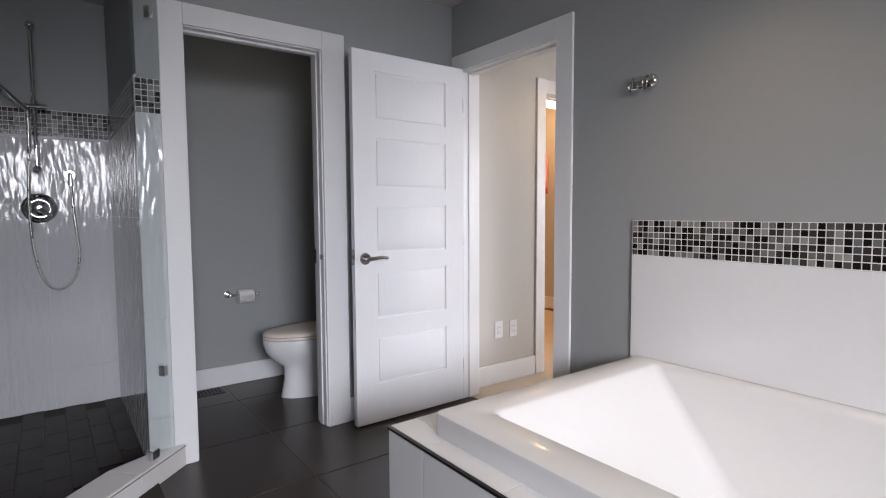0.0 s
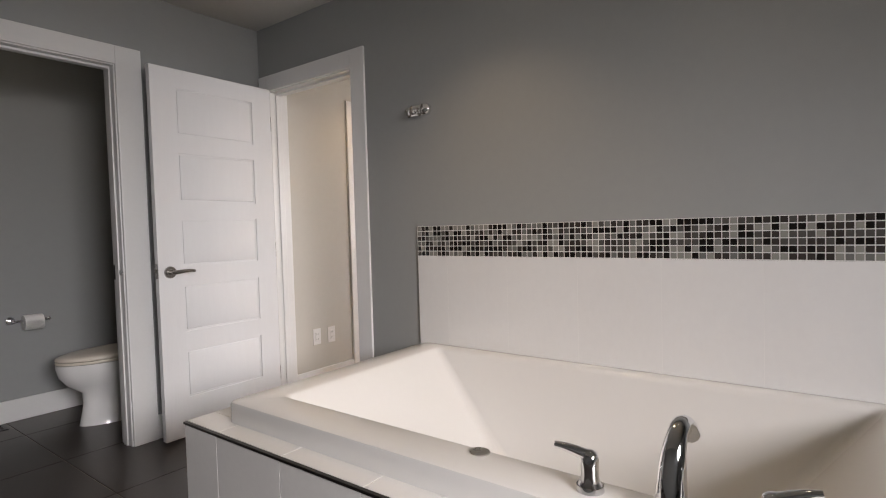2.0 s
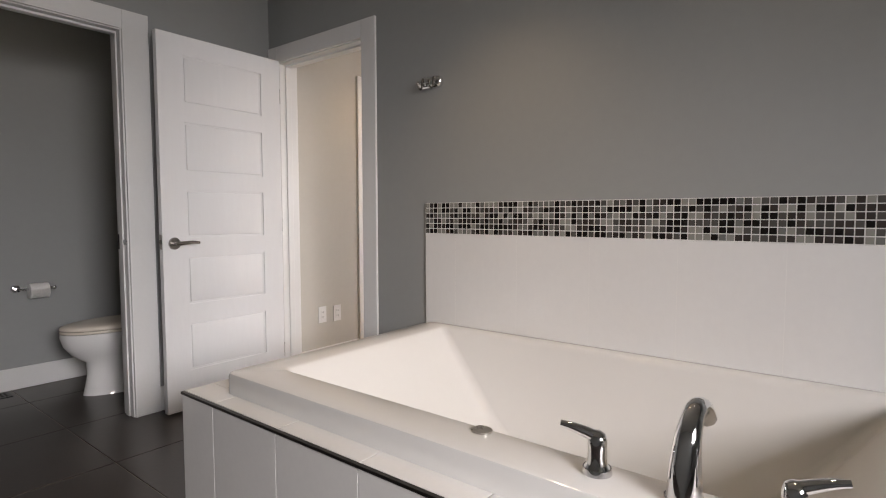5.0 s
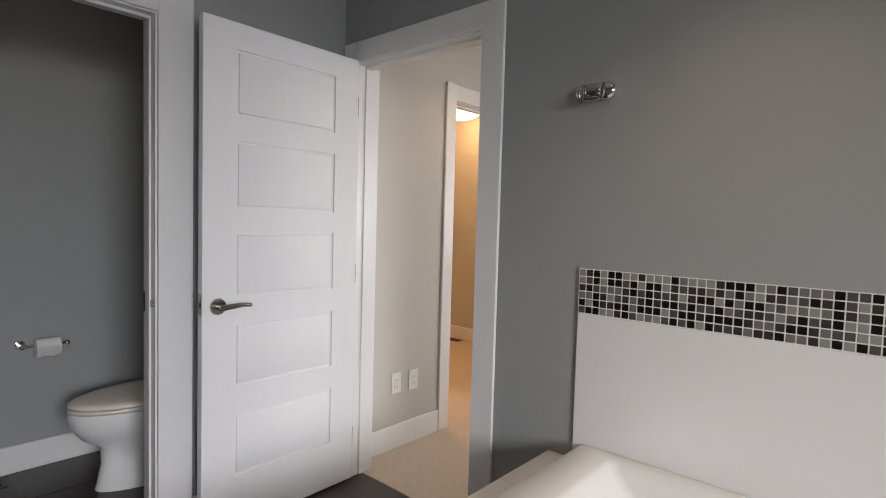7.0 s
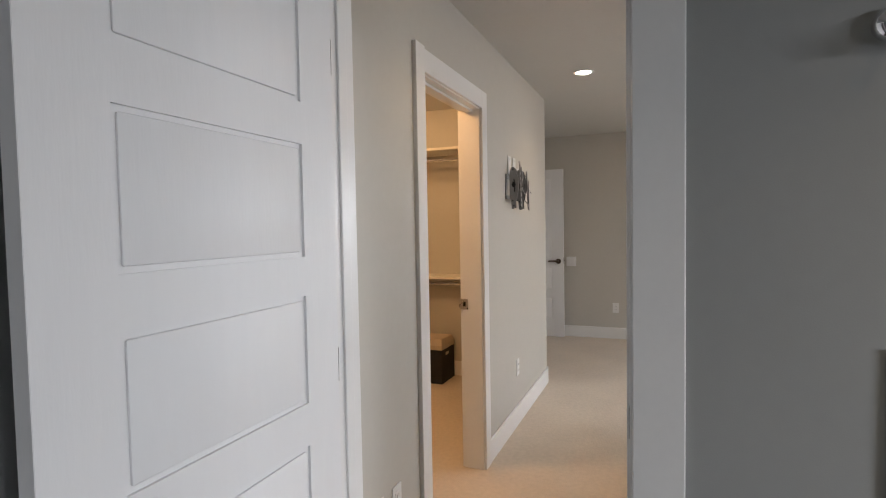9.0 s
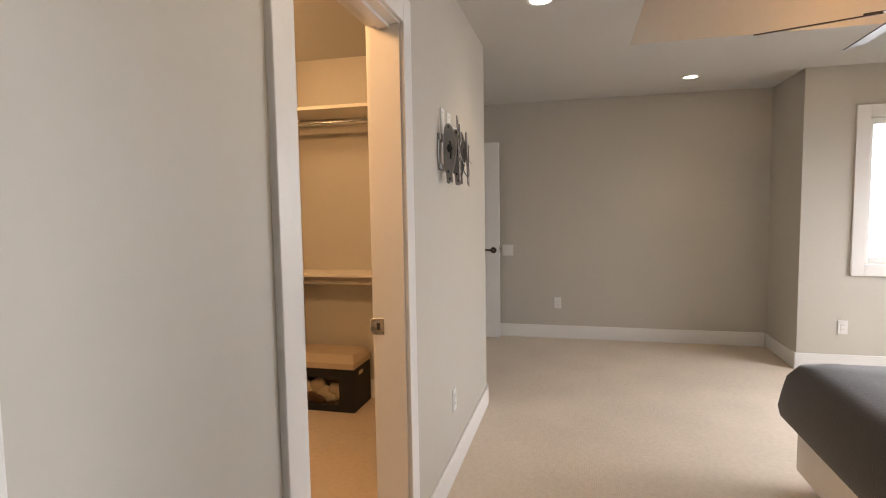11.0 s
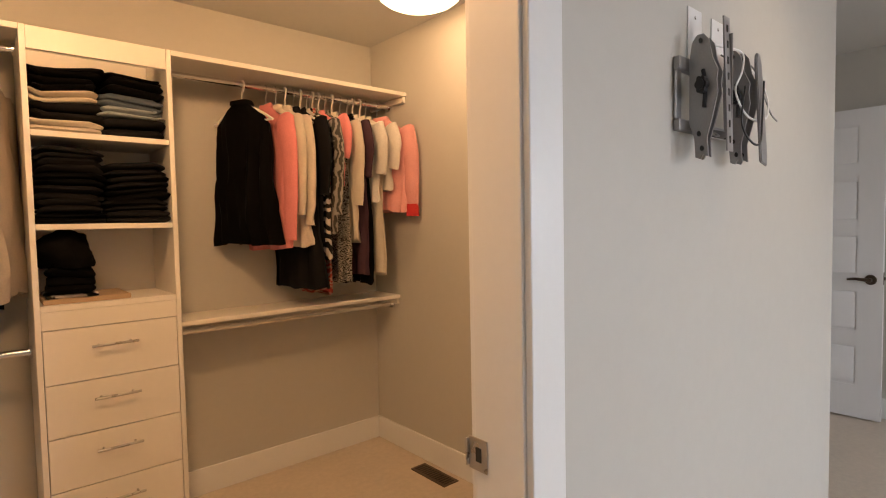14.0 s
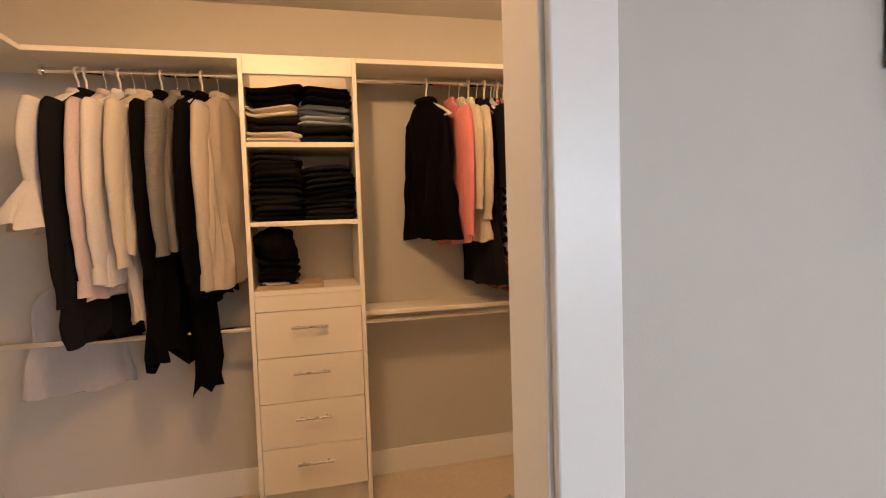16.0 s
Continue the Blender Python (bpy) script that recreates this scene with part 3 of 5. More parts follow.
def panel_door(name, width, label, metal, at, turn, lever=1, hinges=True):
    """A five-panel door leaf, hinged at its origin and running along +x, 35 mm thick in y."""
    d = thing(name, (0, 0, 0), label, "door")
    t = 0.035
    part("core", boxes([(0.002, 0.007, 0.014, width - 0.002, t - 0.007, 2.033)]), DOORPAINT, d)
    s = 0.132
    zs = [0.012, *[z for p in PANELS for z in p], 2.035]
    for y0, y1 in ((0.0, 0.0072), (t - 0.0072, t)):
        rows = [(0, y0, 0.012, s, y1, 2.035), (width - s, y0, 0.012, width, y1, 2.035)] + [(s, y0, zs[2 * k], width - s, y1, zs[2 * k + 1]) for k in range(6)]
        part("rails", boxes(rows), DOORPAINT, d)
        for z0, z1 in PANELS:
            e = 0.0015 if y0 == 0 else -0.0015
            part("panel", boxes([(s + 0.011, y0 + e, z0 + 0.011, width - s - 0.011, y1 + e, z1 - 0.011)], 0.0048, 2), DOORPAINT, d, smooth=30)
    part("edge_band", boxes([(-0.001, 0.0005, 0.0125, 0.004, t - 0.0005, 2.0345), (width - 0.004, 0.0005, 0.0125, width + 0.001, t - 0.0005, 2.0345), (0.002, 0.0005, 2.03, width - 0.002, t - 0.0005, 2.0352)]), DOORPAINT, d)
    for side in (-1, 1):
        y = 0 if side < 0 else t
        hx, hz = width - 0.062, 0.93
        bm = bmesh.new()
        rod(bm, (hx, y, hz), (hx, y + side * 0.008, hz), 0.033, 28, 0.03)
        rod(bm, (hx, y + side * 0.008, hz), (hx, y + side * 0.045, hz), 0.012, 16)
        rose = part("rose", bm, metal, d, smooth=50)
        bm = bmesh.new()
        tube(bm, curve([(hx + 0.01, y + side * 0.045, hz), (hx - 0.03, y + side * 0.049, hz + 0.003), (hx - 0.075, y + side * 0.047, hz + 0.006), (hx - 0.115, y + side * 0.043, hz + 0.002)], 6),
             [0.0125 - 0.005 * k / 18 for k in range(19)], 12)
        part("lever", bm, metal, rose, smooth=60)
    part("latch", boxes([(width + 0.0005, 0.006, 0.9, width + 0.003, t - 0.006, 0.98), (width, 0.012, 0.93, width + 0.011, t - 0.012, 0.95)], 0.001, 1), metal, d)
    if hinges:
        for z in (0.22, 1.02, 1.82):
            bm = bmesh.new()
            rod(bm, (-0.008, -0.005, z - 0.045), (-0.008, -0.005, z + 0.045), 0.006, 12)
            part("hinge", bm, metal, d, smooth=50)
            part("hinge_leaf", boxes([(-0.006, 0.004, z - 0.045, -0.0015, t - 0.002, z + 0.045)], 0.0008, 1), metal, d)
    d.matrix_world = Matrix.Translation(at) @ pose(0, 0, 0, 0, 0, turn)
    return d


panel_door("bathroom_door", 0.742, "white painted five-panel door, open against the wall", SATIN, (-0.022, -0.085, 0), 180 + 0.6)
panel_door("bedroom_door", 0.762, "white painted five-panel door standing open, dark bronze lever", BRONZE, (5.29, 0.95, 0), -90)

# ---- toilet room ----
toilet = thing("toilet", (-0.66, 0.63, 0), "white porcelain toilet with a closed cream seat", "toilet")


def egg(cx, cy, lx, ly, z, n=32, blunt=0.0):
    """An egg-shaped ring whose narrow end points to -x."""
    out = []
    for k in range(n):
        a = 2 * math.pi * k / n
        c = math.cos(a)
        out.append((cx + lx * c, cy + ly * math.sin(a) * (1 + 0.1 * c + blunt), z))
    return out


TY = 0.63
bm = bmesh.new()
loft(bm, [egg(-0.64, TY, 0.275, 0.125, 0.0), egg(-0.64, TY, 0.27, 0.118, 0.02), egg(-0.645, TY, 0.245, 0.105, 0.12), egg(-0.65, TY, 0.245, 0.105, 0.2), egg(-0.675, TY, 0.29, 0.145, 0.25),
          egg(-0.69, TY, 0.318, 0.175, 0.31), egg(-0.70, TY, 0.322, 0.186, 0.365), egg(-0.70, TY, 0.32, 0.186, 0.385)])
part("bowl", bm, PORCELAIN, toilet, smooth=60)
bm = bmesh.new()
loft(bm, [egg(-0.70, TY, 0.318, 0.186, 0.388), egg(-0.70, TY, 0.322, 0.19, 0.394), egg(-0.70, TY, 0.318, 0.186, 0.403)])
part("seat", bm, SEAT, toilet, smooth=60)
bm = bmesh.new()
loft(bm, [egg(-0.70, TY, 0.316, 0.184, 0.406), egg(-0.70, TY, 0.322, 0.19, 0.413), egg(-0.70, TY, 0.318, 0.187, 0.424), egg(-0.70, TY, 0.295, 0.166, 0.432), egg(-0.70, TY, 0.2, 0.1, 0.437)])
part("lid", bm, SEAT, toilet, smooth=60)
bm = boxes([(-0.44, TY - 0.2, 0.38, -0.262, TY + 0.2, 0.75)], 0.03, 4)
part("tank", bm, PORCELAIN, toilet, smooth=50)
part("tank_lid", boxes([(-0.455, TY - 0.215, 0.752, -0.256, TY + 0.215, 0.785)], 0.012, 3), PORCELAIN, toilet, smooth=50)

holder = thing("paper_holder", (-1.02, 1.1, 0.62), "chrome toilet paper holder on the wall", "paper holder")
bm = bmesh.new()
rod(bm, (-1.105, 1.0995, 0.625), (-1.105, 1.09, 0.625), 0.027, 20, 0.024)
rod(bm, (-1.105, 1.09, 0.625), (-1.105, 1.03, 0.625), 0.01, 12)
ball(bm, (-1.105, 1.03, 0.625), 0.014)
part("post", bm, CHROME, holder, smooth=50)
bm = bmesh.new()
rod(bm, (-1.105, 1.03, 0.625), (-0.925, 1.03, 0.625), 0.007, 12)
ball(bm, (-0.922, 1.03, 0.625), 0.013)
part("arm", bm, CHROME, holder, smooth=50)
roll = thing("paper_roll", (-1.0, 1.03, 0.62), "white roll of toilet paper with a folded end", "toilet paper")
bm = bmesh.new()
ring = [(0.0075, 0), (0.045, 0), (0.047, 0.002), (0.047, 0.098), (0.045, 0.1), (0.0075, 0.1)]
loft(bm, [[(-1.055 + s, 1.03 + r * math.cos(a), 0.612 + r * math.sin(a)) for a in (2 * math.pi * k / 28 for k in range(28))] for r, s in ring], cap=False)
part("roll", bm, PAPER, roll, smooth=40)
bm = bmesh.new()
loft(bm, [[(-1.05, 0.982, 0.625), (-0.96, 0.982, 0.625)], [(-1.05, 0.9795, 0.6), (-0.96, 0.9795, 0.6)], [(-1.02, 0.98, 0.578), (-0.99, 0.98, 0.578)]], closed=False)
bmesh.ops.solidify(bm, geom=bm.faces[:], thickness=0.0015)
part("folded_end", bm, PAPER, roll)


def floor_vent(at, lx, ly, mat, slats_along_x, label):
    v = thing("floor_vent", at, label, "vent")
    x, y, z = at
    part("frame", boxes([(x - lx, y - ly, z, x + lx, y - ly + 0.015, z + 0.005), (x - lx, y + ly - 0.015, z, x + lx, y + ly, z + 0.005),
                         (x - lx, y - ly + 0.015, z, x - lx + 0.015, y + ly - 0.015, z + 0.005), (x + lx - 0.015, y - ly + 0.015, z, x + lx, y + ly - 0.015, z + 0.005)]), mat, v)
    # dark plate under the slats stands for the shaded duct
    part("backing", boxes([(x - lx + 0.015, y - ly + 0.015, z, x + lx - 0.015, y + ly - 0.015, z + 0.001)]), GAPSHADE, v)
    n = 12
    for k in range(n):
        if slats_along_x:
            c = y - ly + 0.02 + (2 * ly - 0.04) * (k + 0.5) / n
            row = (x - lx + 0.015, c - 0.004, z + 0.001, x + lx - 0.015, c + 0.004, z + 0.0045)
        else:
            c = x - lx + 0.02 + (2 * lx - 0.04) * (k + 0.5) / n
            row = (c - 0.004, y - ly + 0.015, z + 0.001, c + 0.004, y + ly - 0.015, z + 0.0045)
        part("slat", boxes([row]), mat, v)
    return v


floor_vent((2.745, 1.625, 0.0), 0.05, 0.14, material("brown metal vent", (0.12, 0.08, 0.05), 0.5, metal=0.3), True, "brown metal floor register in the closet carpet")
floor_vent((-1.33, 1.0, 0.0), 0.15, 0.06, BLACKPLASTIC, False, "dark floor register beside the toilet room baseboard")

# pocket door edge in the toilet room opening
latch = thing("pocket_latch", (-0.882, 0.07, 0.94), "small round chrome pocket door latch on the white jamb", "latch")
bm = bmesh.new()
rod(bm, (-0.879, 0.03, 0.94), (-0.887, 0.03, 0.94), 0.016, 20)
part("rose", bm, CHROME, latch, smooth=50)
part("edge_pull", boxes([(-0.8835, 0.1, 0.90, -0.8795, 0.122, 0.98)], 0.001, 1), BLACKPLASTIC, latch)

door_strike = thing("strike_plate", (0.05, -0.845, 0.94), "satin nickel strike plate on the bathroom jamb", "strike plate")
part("plate", boxes([(0.015, -0.8445, 0.905, 0.05, -0.8418, 0.975)], 0.001, 1), SATIN, door_strike)
# dark patch on the plate paints the shaded inside of the hole
part("latch_hole", boxes([(0.024, -0.842, 0.925, 0.04, -0.8414, 0.955)]), GAPSHADE, door_strike)

# ---- shower ----
curb = thing("shower_curb", (-1.85, -0.15, 0), "white tiled angled shower curb", "curb")


def angled(name, mat, parent, u0, u1, w0, w1, z0, z1, bevel=0.002):
    """A block along the 45 degree curb: u runs away from the wall, w is the width to the inside."""
    bm = boxes([(u0, w0, z0, u1, w1, z1)], bevel, 1)
    bm.transform(Matrix.Translation((-1.597, 0.0, 0)) @ Matrix.Rotation(radians(-135), 4, "Z"))
    for v in bm.verts:
        if v.co.y > -0.003 and v.co.x > -1.74:
            v.co.y = -0.003
    return part(name, bm, mat, parent)


# in this turned frame the inside of the shower lies to -w
angled("core", GROUT, curb, 0.0, 0.9, -0.15, -0.008, 0, 0.092)
for k in range(3):
    angled("tile", DECKTILE, curb, 0.3 * k + 0.001, 0.3 * k + 0.299, -0.157, 0.0, 0.09, 0.103)
    angled("tile", DECKTILE, curb, 0.3 * k + 0.001, 0.3 * k + 0.299, -0.009, 0.0, 0.0, 0.09)
angled("edge_strip", EDGE, curb, 0.0, 0.9, -0.004, 0.0025, 0.0905, 0.0925, 0)

screen = thing("shower_screen", (-1.75, -0.05, 0.1), "frameless clear glass shower panel with chrome clips", "shower screen")
angled("pane", GLASS, screen, 0.035, 0.2, -0.04, -0.031, 0.106, 2.3, 0.001)
angled("clip", CHROME, screen, 0.155, 0.198, -0.055, -0.016, 0.1035, 0.15, 0.004)
for z in (0.45, 2.02):
    angled("clip", CHROME, screen, 0.075, 0.1, -0.05, -0.021, z, z + 0.05, 0.003)

shower_floor = structure("floor_shower", boxes([(-2.9, -0.9, -0.005, -1.735, 1.225, 0.012)]), SHOWERGROUT, "dark brown narrow shower floor tiles", "floor")
shower_wall = structure("wall_tile_shower", boxes([(-2.9, 1.2195, 0.012, -1.735, 1.2245, 1.785), (-1.7405, 0.002, 0.012, -1.7355, 1.2195, 1.785), (-1.7405, -0.003, 0.012, -1.645, 0.003, 1.77)]), GROUT,
                        "white wavy shower wall tiles with a mosaic band", "wall tile")
ZS = (0.012, 0.25, 0.705, 1.163, 1.618)
for z0, z1 in zip(ZS, ZS[1:]):
    for k in range(4):
        x1 = -1.741 - 0.336 * k
        slab("tile", TILE, shower_wall, max(x1 - 0.335, -2.9), 1.2135, z0 + 0.001, x1 - 0.001, 1.2195, z1 - 0.001)
    for k in range(4):
        y1 = 1.213 - 0.336 * k
        slab("tile", TILE, shower_wall, -1.7465, max(y1 - 0.335, -0.003), z0 + 0.001, -1.7405, y1 - 0.001, z1 - 0.001)
    slab("tile", TILE, shower_wall, -1.7465, -0.009, z0 + 0.001, -1.646, -0.003, z1 - 0.001)

bar = thing("shower_set", (-2.103, 1.22, 0.9), "chrome hand shower on a slide bar with hose and round valve", "shower")
SX = -2.103
bm = bmesh.new()
rod(bm, (SX, 1.165, 1.45), (SX, 1.165, 2.24), 0.011, 14)
part("slide_bar", bm, CHROME, bar, smooth=50)
for z in (1.435, 2.235):
    bm = bmesh.new()
    rod(bm, (SX, 1.212, z), (SX, 1.165, z), 0.013, 14)
    ball(bm, (SX, 1.16, z), 0.024)
    part("bracket", bm, CHROME, bar, smooth=50)
bm = bmesh.new()
rod(bm, (SX, 1.165, 1.74), (SX, 1.165, 1.82), 0.02, 14)
rod(bm, (SX - 0.06, 1.15, 1.785), (SX + 0.06, 1.14, 1.785), 0.016, 12)
part("slider", bm, CHROME, bar, smooth=50)
bm = bmesh.new()
tube(bm, curve([(SX - 0.03, 1.13, 1.76), (SX - 0.08, 1.11, 1.8), (SX - 0.14, 1.08, 1.86), (SX - 0.19, 1.05, 1.885)], 6), [0.014 + 0.006 * k / 18 for k in range(19)], 12)
rod(bm, (SX - 0.19, 1.06, 1.90), (SX - 0.205, 1.03, 1.865), 0.05, 24, 0.045)
part("hand_shower", bm, CHROME, bar, smooth=50)
bm = bmesh.new()
loft(bm, [[(SX + r * math.cos(a), y, 1.213 + r * math.sin(a)) for a in (2 * math.pi * k / 36 for k in range(36))]
          for y, r in ((1.213, 0.086), (1.204, 0.085), (1.196, 0.076), (1.199, 0.068), (1.19, 0.058), (1.193, 0.05), (1.172, 0.042), (1.162, 0.03), (1.16, 0.012))])
part("valve_plate", bm, CHROME, bar, smooth=40)
bm = bmesh.new()
tube(bm, [(SX, 1.16, 1.21), (SX + 0.02, 1.15, 1.195), (SX + 0.055, 1.14, 1.17)], [0.013, 0.011, 0.008], 12)
part("valve_lever", bm, CHROME, bar, smooth=60)
bm = bmesh.new()
rod(bm, (-1.95, 1.2125, 1.41), (-1.95, 1.2, 1.41), 0.025, 20)
rod(bm, (-1.95, 1.2, 1.41), (-1.95, 1.17, 1.405), 0.015, 14)
rod(bm, (-1.95, 1.17, 1.41), (-1.95, 1.168, 1.345), 0.013, 14)
part("hose_outlet", bm, CHROME, bar, smooth=50)
bm = bmesh.new()
tube(bm, curve([(-1.95, 1.168, 1.345), (-1.94, 1.165, 1.15), (-1.925, 1.165, 0.92), (-1.965, 1.165, 0.785), (-2.035, 1.165, 0.738), (-2.1, 1.165, 0.8), (-2.14, 1.165, 0.98), (-2.15, 1.16, 1.25), (-2.135, 1.15, 1.55), (SX - 0.03, 1.135, 1.755)], 8), 0.0075, 8)
part("hose", bm, NICKEL, bar, "flexible brushed metal hose", smooth=60)

# ---- switches and outlets ----
def wall_plate(at, normal, label, kind="outlet", w=0.035, h=0.0575):
    """A white cover plate facing normal: '-y', '-x' or '+y'."""
    p = thing("outlet" if kind == "outlet" else "light_switch", at, label, "outlet" if kind == "outlet" else "switch")
    bm = boxes([(-w, -0.006, -h, w, -0.0006, h)], 0.002, 2)
    inset = [(-0.017, -0.0085, -0.033, 0.017, -0.004, 0.033)] if w < 0.05 else [(-0.04, -0.0085, -0.033, -0.006, -0.004, 0.033), (0.006, -0.0085, -0.033, 0.04, -0.004, 0.033)]
    turn = {"-y": 0, "-x": -90, "+y": 180}[normal]
    m = Matrix.Translation(at) @ Matrix.Rotation(radians(turn), 4, "Z")
    bm.transform(m)
    part("plate", bm, WHITEPLASTIC, p)
    for r in inset:
        bm = boxes([r], 0.0015, 1)
        bm.transform(m)
        part("insert", bm, WHITEPLASTIC, p)
    if kind == "outlet":
        # slots stand proud of the insert; grey paints the shade inside them
        for dz in (-0.018, 0.018):
            bm = boxes([(-0.008, -0.0092, dz - 0.006, -0.005, -0.0082, dz + 0.006), (0.005, -0.0092, dz - 0.006, 0.008, -0.0082, dz + 0.006)])
            bm.transform(m)
            part("slot", bm, SLOTGREY, p)
    return p


wall_plate((0.39, 0.007, 0.37), "-y", "white double outlet on the hall wall")
wall_plate((0.526, 0.007, 0.364), "-y", "white cable outlet on the hall wall")
wall_plate((2.386, 0.02, 0.395), "-y", "white outlet low on the hall wall")
wall_plate((5.43, -0.4, 0.37), "-x", "white outlet on the bedroom wall")
wall_plate((5.43, 0.117, 0.92), "-x", "white double light switch beside the bedroom door", "switch", 0.058)
wall_plate((4.71, -2.68, 0.36), "-x", "white outlet under the bedroom window")

# ---- ceiling lights, seen and out of view ----
def pot_light(at, label):
    p = thing("pot_light", at, label, "ceiling light", "recessed pot lights")
    x, y, z = at
    bm = bmesh.new()
    loft(bm, [[(x + r * math.cos(a), y + r * math.sin(a), z + dz) for a in (2 * math.pi * k / 32 for k in range(32))] for r, dz in ((0.072, -0.001), (0.07, -0.006), (0.056, -0.006), (0.052, -0.0005))], cap=False)
    part("trim_ring", bm, WHITEPLASTIC, p, smooth=40)
    bm = bmesh.new()
    rod(bm, (x, y, z - 0.0035), (x, y, z - 0.001), 0.0525, 32)
    part("lens", bm, POT, p)
    return p


for x, y, w in ((2.69, -0.4, 20), (4.74, -1.51, 12)):
    pot_light((x, y, H), "white recessed ceiling pot light, switched on")
    lamp("pot_lamp", "SPOT", (x, y, H - 0.012), (x, y, 0), w, WARM, 0.05)
# unseen pots: tub and toilet ones inferred, the hall one added for brightness
for x, y, w in ((-0.6, -1.8, 27), (-0.6, -2.8, 3), (-0.95, 0.6, 0.9), (0.75, -0.43, 20)):
    pot_light((x, y, H), "white recessed ceiling pot light, switched on")
    lamp("pot_lamp", "SPOT", (x, y, H - 0.012), (x, y, 0), w, WARM, 0.05)

dome = thing("closet_dome_light", (2.5, 1.36, H), "frosted glass dome ceiling light with a dark bronze ring, lit", "ceiling light")
bm = bmesh.new()
CX, CY = 2.5, 1.36


def turned(profile, n=40):
    return [[(CX + r * math.cos(a), CY + r * math.sin(a), z) for a in (2 * math.pi * k / n for k in range(n))] for r, z in profile]


loft(bm, turned(((0.215, H - 0.0005), (0.215, H - 0.02), (0.212, H - 0.045), (0.205, H - 0.055), (0.19, H - 0.05), (0.185, H - 0.0005))), cap=False)
part("ring", bm, BRONZE, dome, smooth=40)
bm = bmesh.new()
loft(bm, turned([(0.198 * math.cos(radians(a)), H - 0.045 - 0.085 * math.sin(radians(a))) for a in (0, 12, 24, 36, 48, 60, 72, 84)]))
shade = part("glass_bowl", bm, BULB, dome, "glowing frosted glass bowl", smooth=60)
shade.visible_shadow = False
# second dome, added out of view to go with the brighter closet lamp
copy_thing(dome, Matrix.Translation((1.22, 0.78, H)))

# ---- bedroom: fan and bed ----
fan = thing("ceiling_fan", (2.94, -2.18, 2.3), "dark wooden ceiling fan with thin blades, standing still", "ceiling fan")
bm = bmesh.new()
rod(bm, (2.94, -2.18, 2.36), (2.94, -2.18, H + 0.339), 0.015, 12)
rod(bm, (2.94, -2.18, H + 0.3), (2.94, -2.18, H + 0.3395), 0.07, 24, 0.075)
part("rod", bm, BRONZE, fan, smooth=50)
bm = bmesh.new()
rod(bm, (2.94, -2.18, 2.27), (2.94, -2.18, 2.38), 0.11, 32, 0.09)
part("motor", bm, BRONZE, fan, smooth=50)
# glowing bowl and lamp above the motor, added to tint the tray amber
bm = bmesh.new()
ball(bm, (2.94, -2.18, 2.47), 0.06, 24, (1, 1, 0.6))
bowl = part("glass_bowl", bm, BULB, fan, smooth=60)
bowl.visible_shadow = False
lamp("fan_lamp", "POINT", (2.94, -2.18, 2.47), (2.94, -2.18, 3), 16, AMBER, 0.05)
for k in range(5):
    bm = boxes([(0.12, -0.055, -0.003, 0.68, 0.055, 0.003)], 0.002, 1)
    for v in bm.verts:
        v.co.y *= 0.75 + 0.5 * v.co.x
    bm.transform(Matrix.Translation((2.94, -2.18, 2.305)) @ Matrix.Rotation(radians(69 + 72 * k), 4, "Z") @ Matrix.Rotation(radians(-13), 4, "X"))
    blade = part("blade", bm, WOODFAN, fan)
    bm = boxes([(0.08, -0.02, -0.002, 0.2, 0.02, 0.002)])
    bm.transform(Matrix.Translation((2.94, -2.18, 2.312)) @ Matrix.Rotation(radians(69 + 72 * k), 4, "Z"))
    part("blade_arm", bm, BRONZE, blade)

bed = thing("bed", (1.75, -2.75, 0), "double bed with a charcoal spread over a white base", "bed")
part("base", boxes([(1.0, -4.0, 0.06, 2.66, -1.63, 0.4)], 0.02, 3), BEDWHITE, bed, smooth=50)
for x, y in ((1.05, -3.9), (2.57, -3.9), (1.1, -1.73), (2.57, -1.73)):
    bm = bmesh.new()
    rod(bm, (x, y, 0), (x, y, 0.065), 0.03, 14)
    part("foot", bm, BLACKPLASTIC, bed)
bm = bmesh.new()
rings = []
for z, g in ((0.33, 0.05), (0.38, 0.06), (0.45, 0.05), (0.53, 0.035), (0.585, 0.0), (0.61, -0.06), (0.625, -0.2)):
    ring = rounded(0.96 - g, -4.05, 2.68 + g, -1.61 + g, 0.12 if g > -0.1 else 0.05, z, 8)
    rings.append([Vector(p) + Vector((0.012 * math.sin(17 * p[0] + 5 * z), 0.012 * math.sin(19 * p[1]), 0.012 * math.sin(11 * p[0] + 9 * p[1]))) for p in ring])
loft(bm, rings)
part("bedspread", bm, BEDDARK, bed, "rumpled charcoal bedspread", smooth=60)

# ---- closet shelving ----
org = thing("drawer_tower", (1.35, 2.09, 0), "cream melamine closet tower with open shelves and four drawers", "cabinet")
OX0, OX1, OY = 1.099, 1.602, 1.915
part("side", boxes([(OX0, OY, 0, OX0 + 0.019, 2.2755, 2.095)], 0.001, 1), MELAMINE, org)
part("side", boxes([(OX1 - 0.019, OY, 0, OX1, 2.2755, 2.095)], 0.001, 1), MELAMINE, org)
part("back", boxes([(OX0 + 0.019, 2.265, 0.1, OX1 - 0.019, 2.2755, 2.095)]), MELAMINE, org)
part("top_panel", boxes([(OX0 + 0.0195, OY + 0.002, 2.012, OX1 - 0.0195, OY + 0.02, 2.0945)], 0.001, 1), MELAMINE, org)
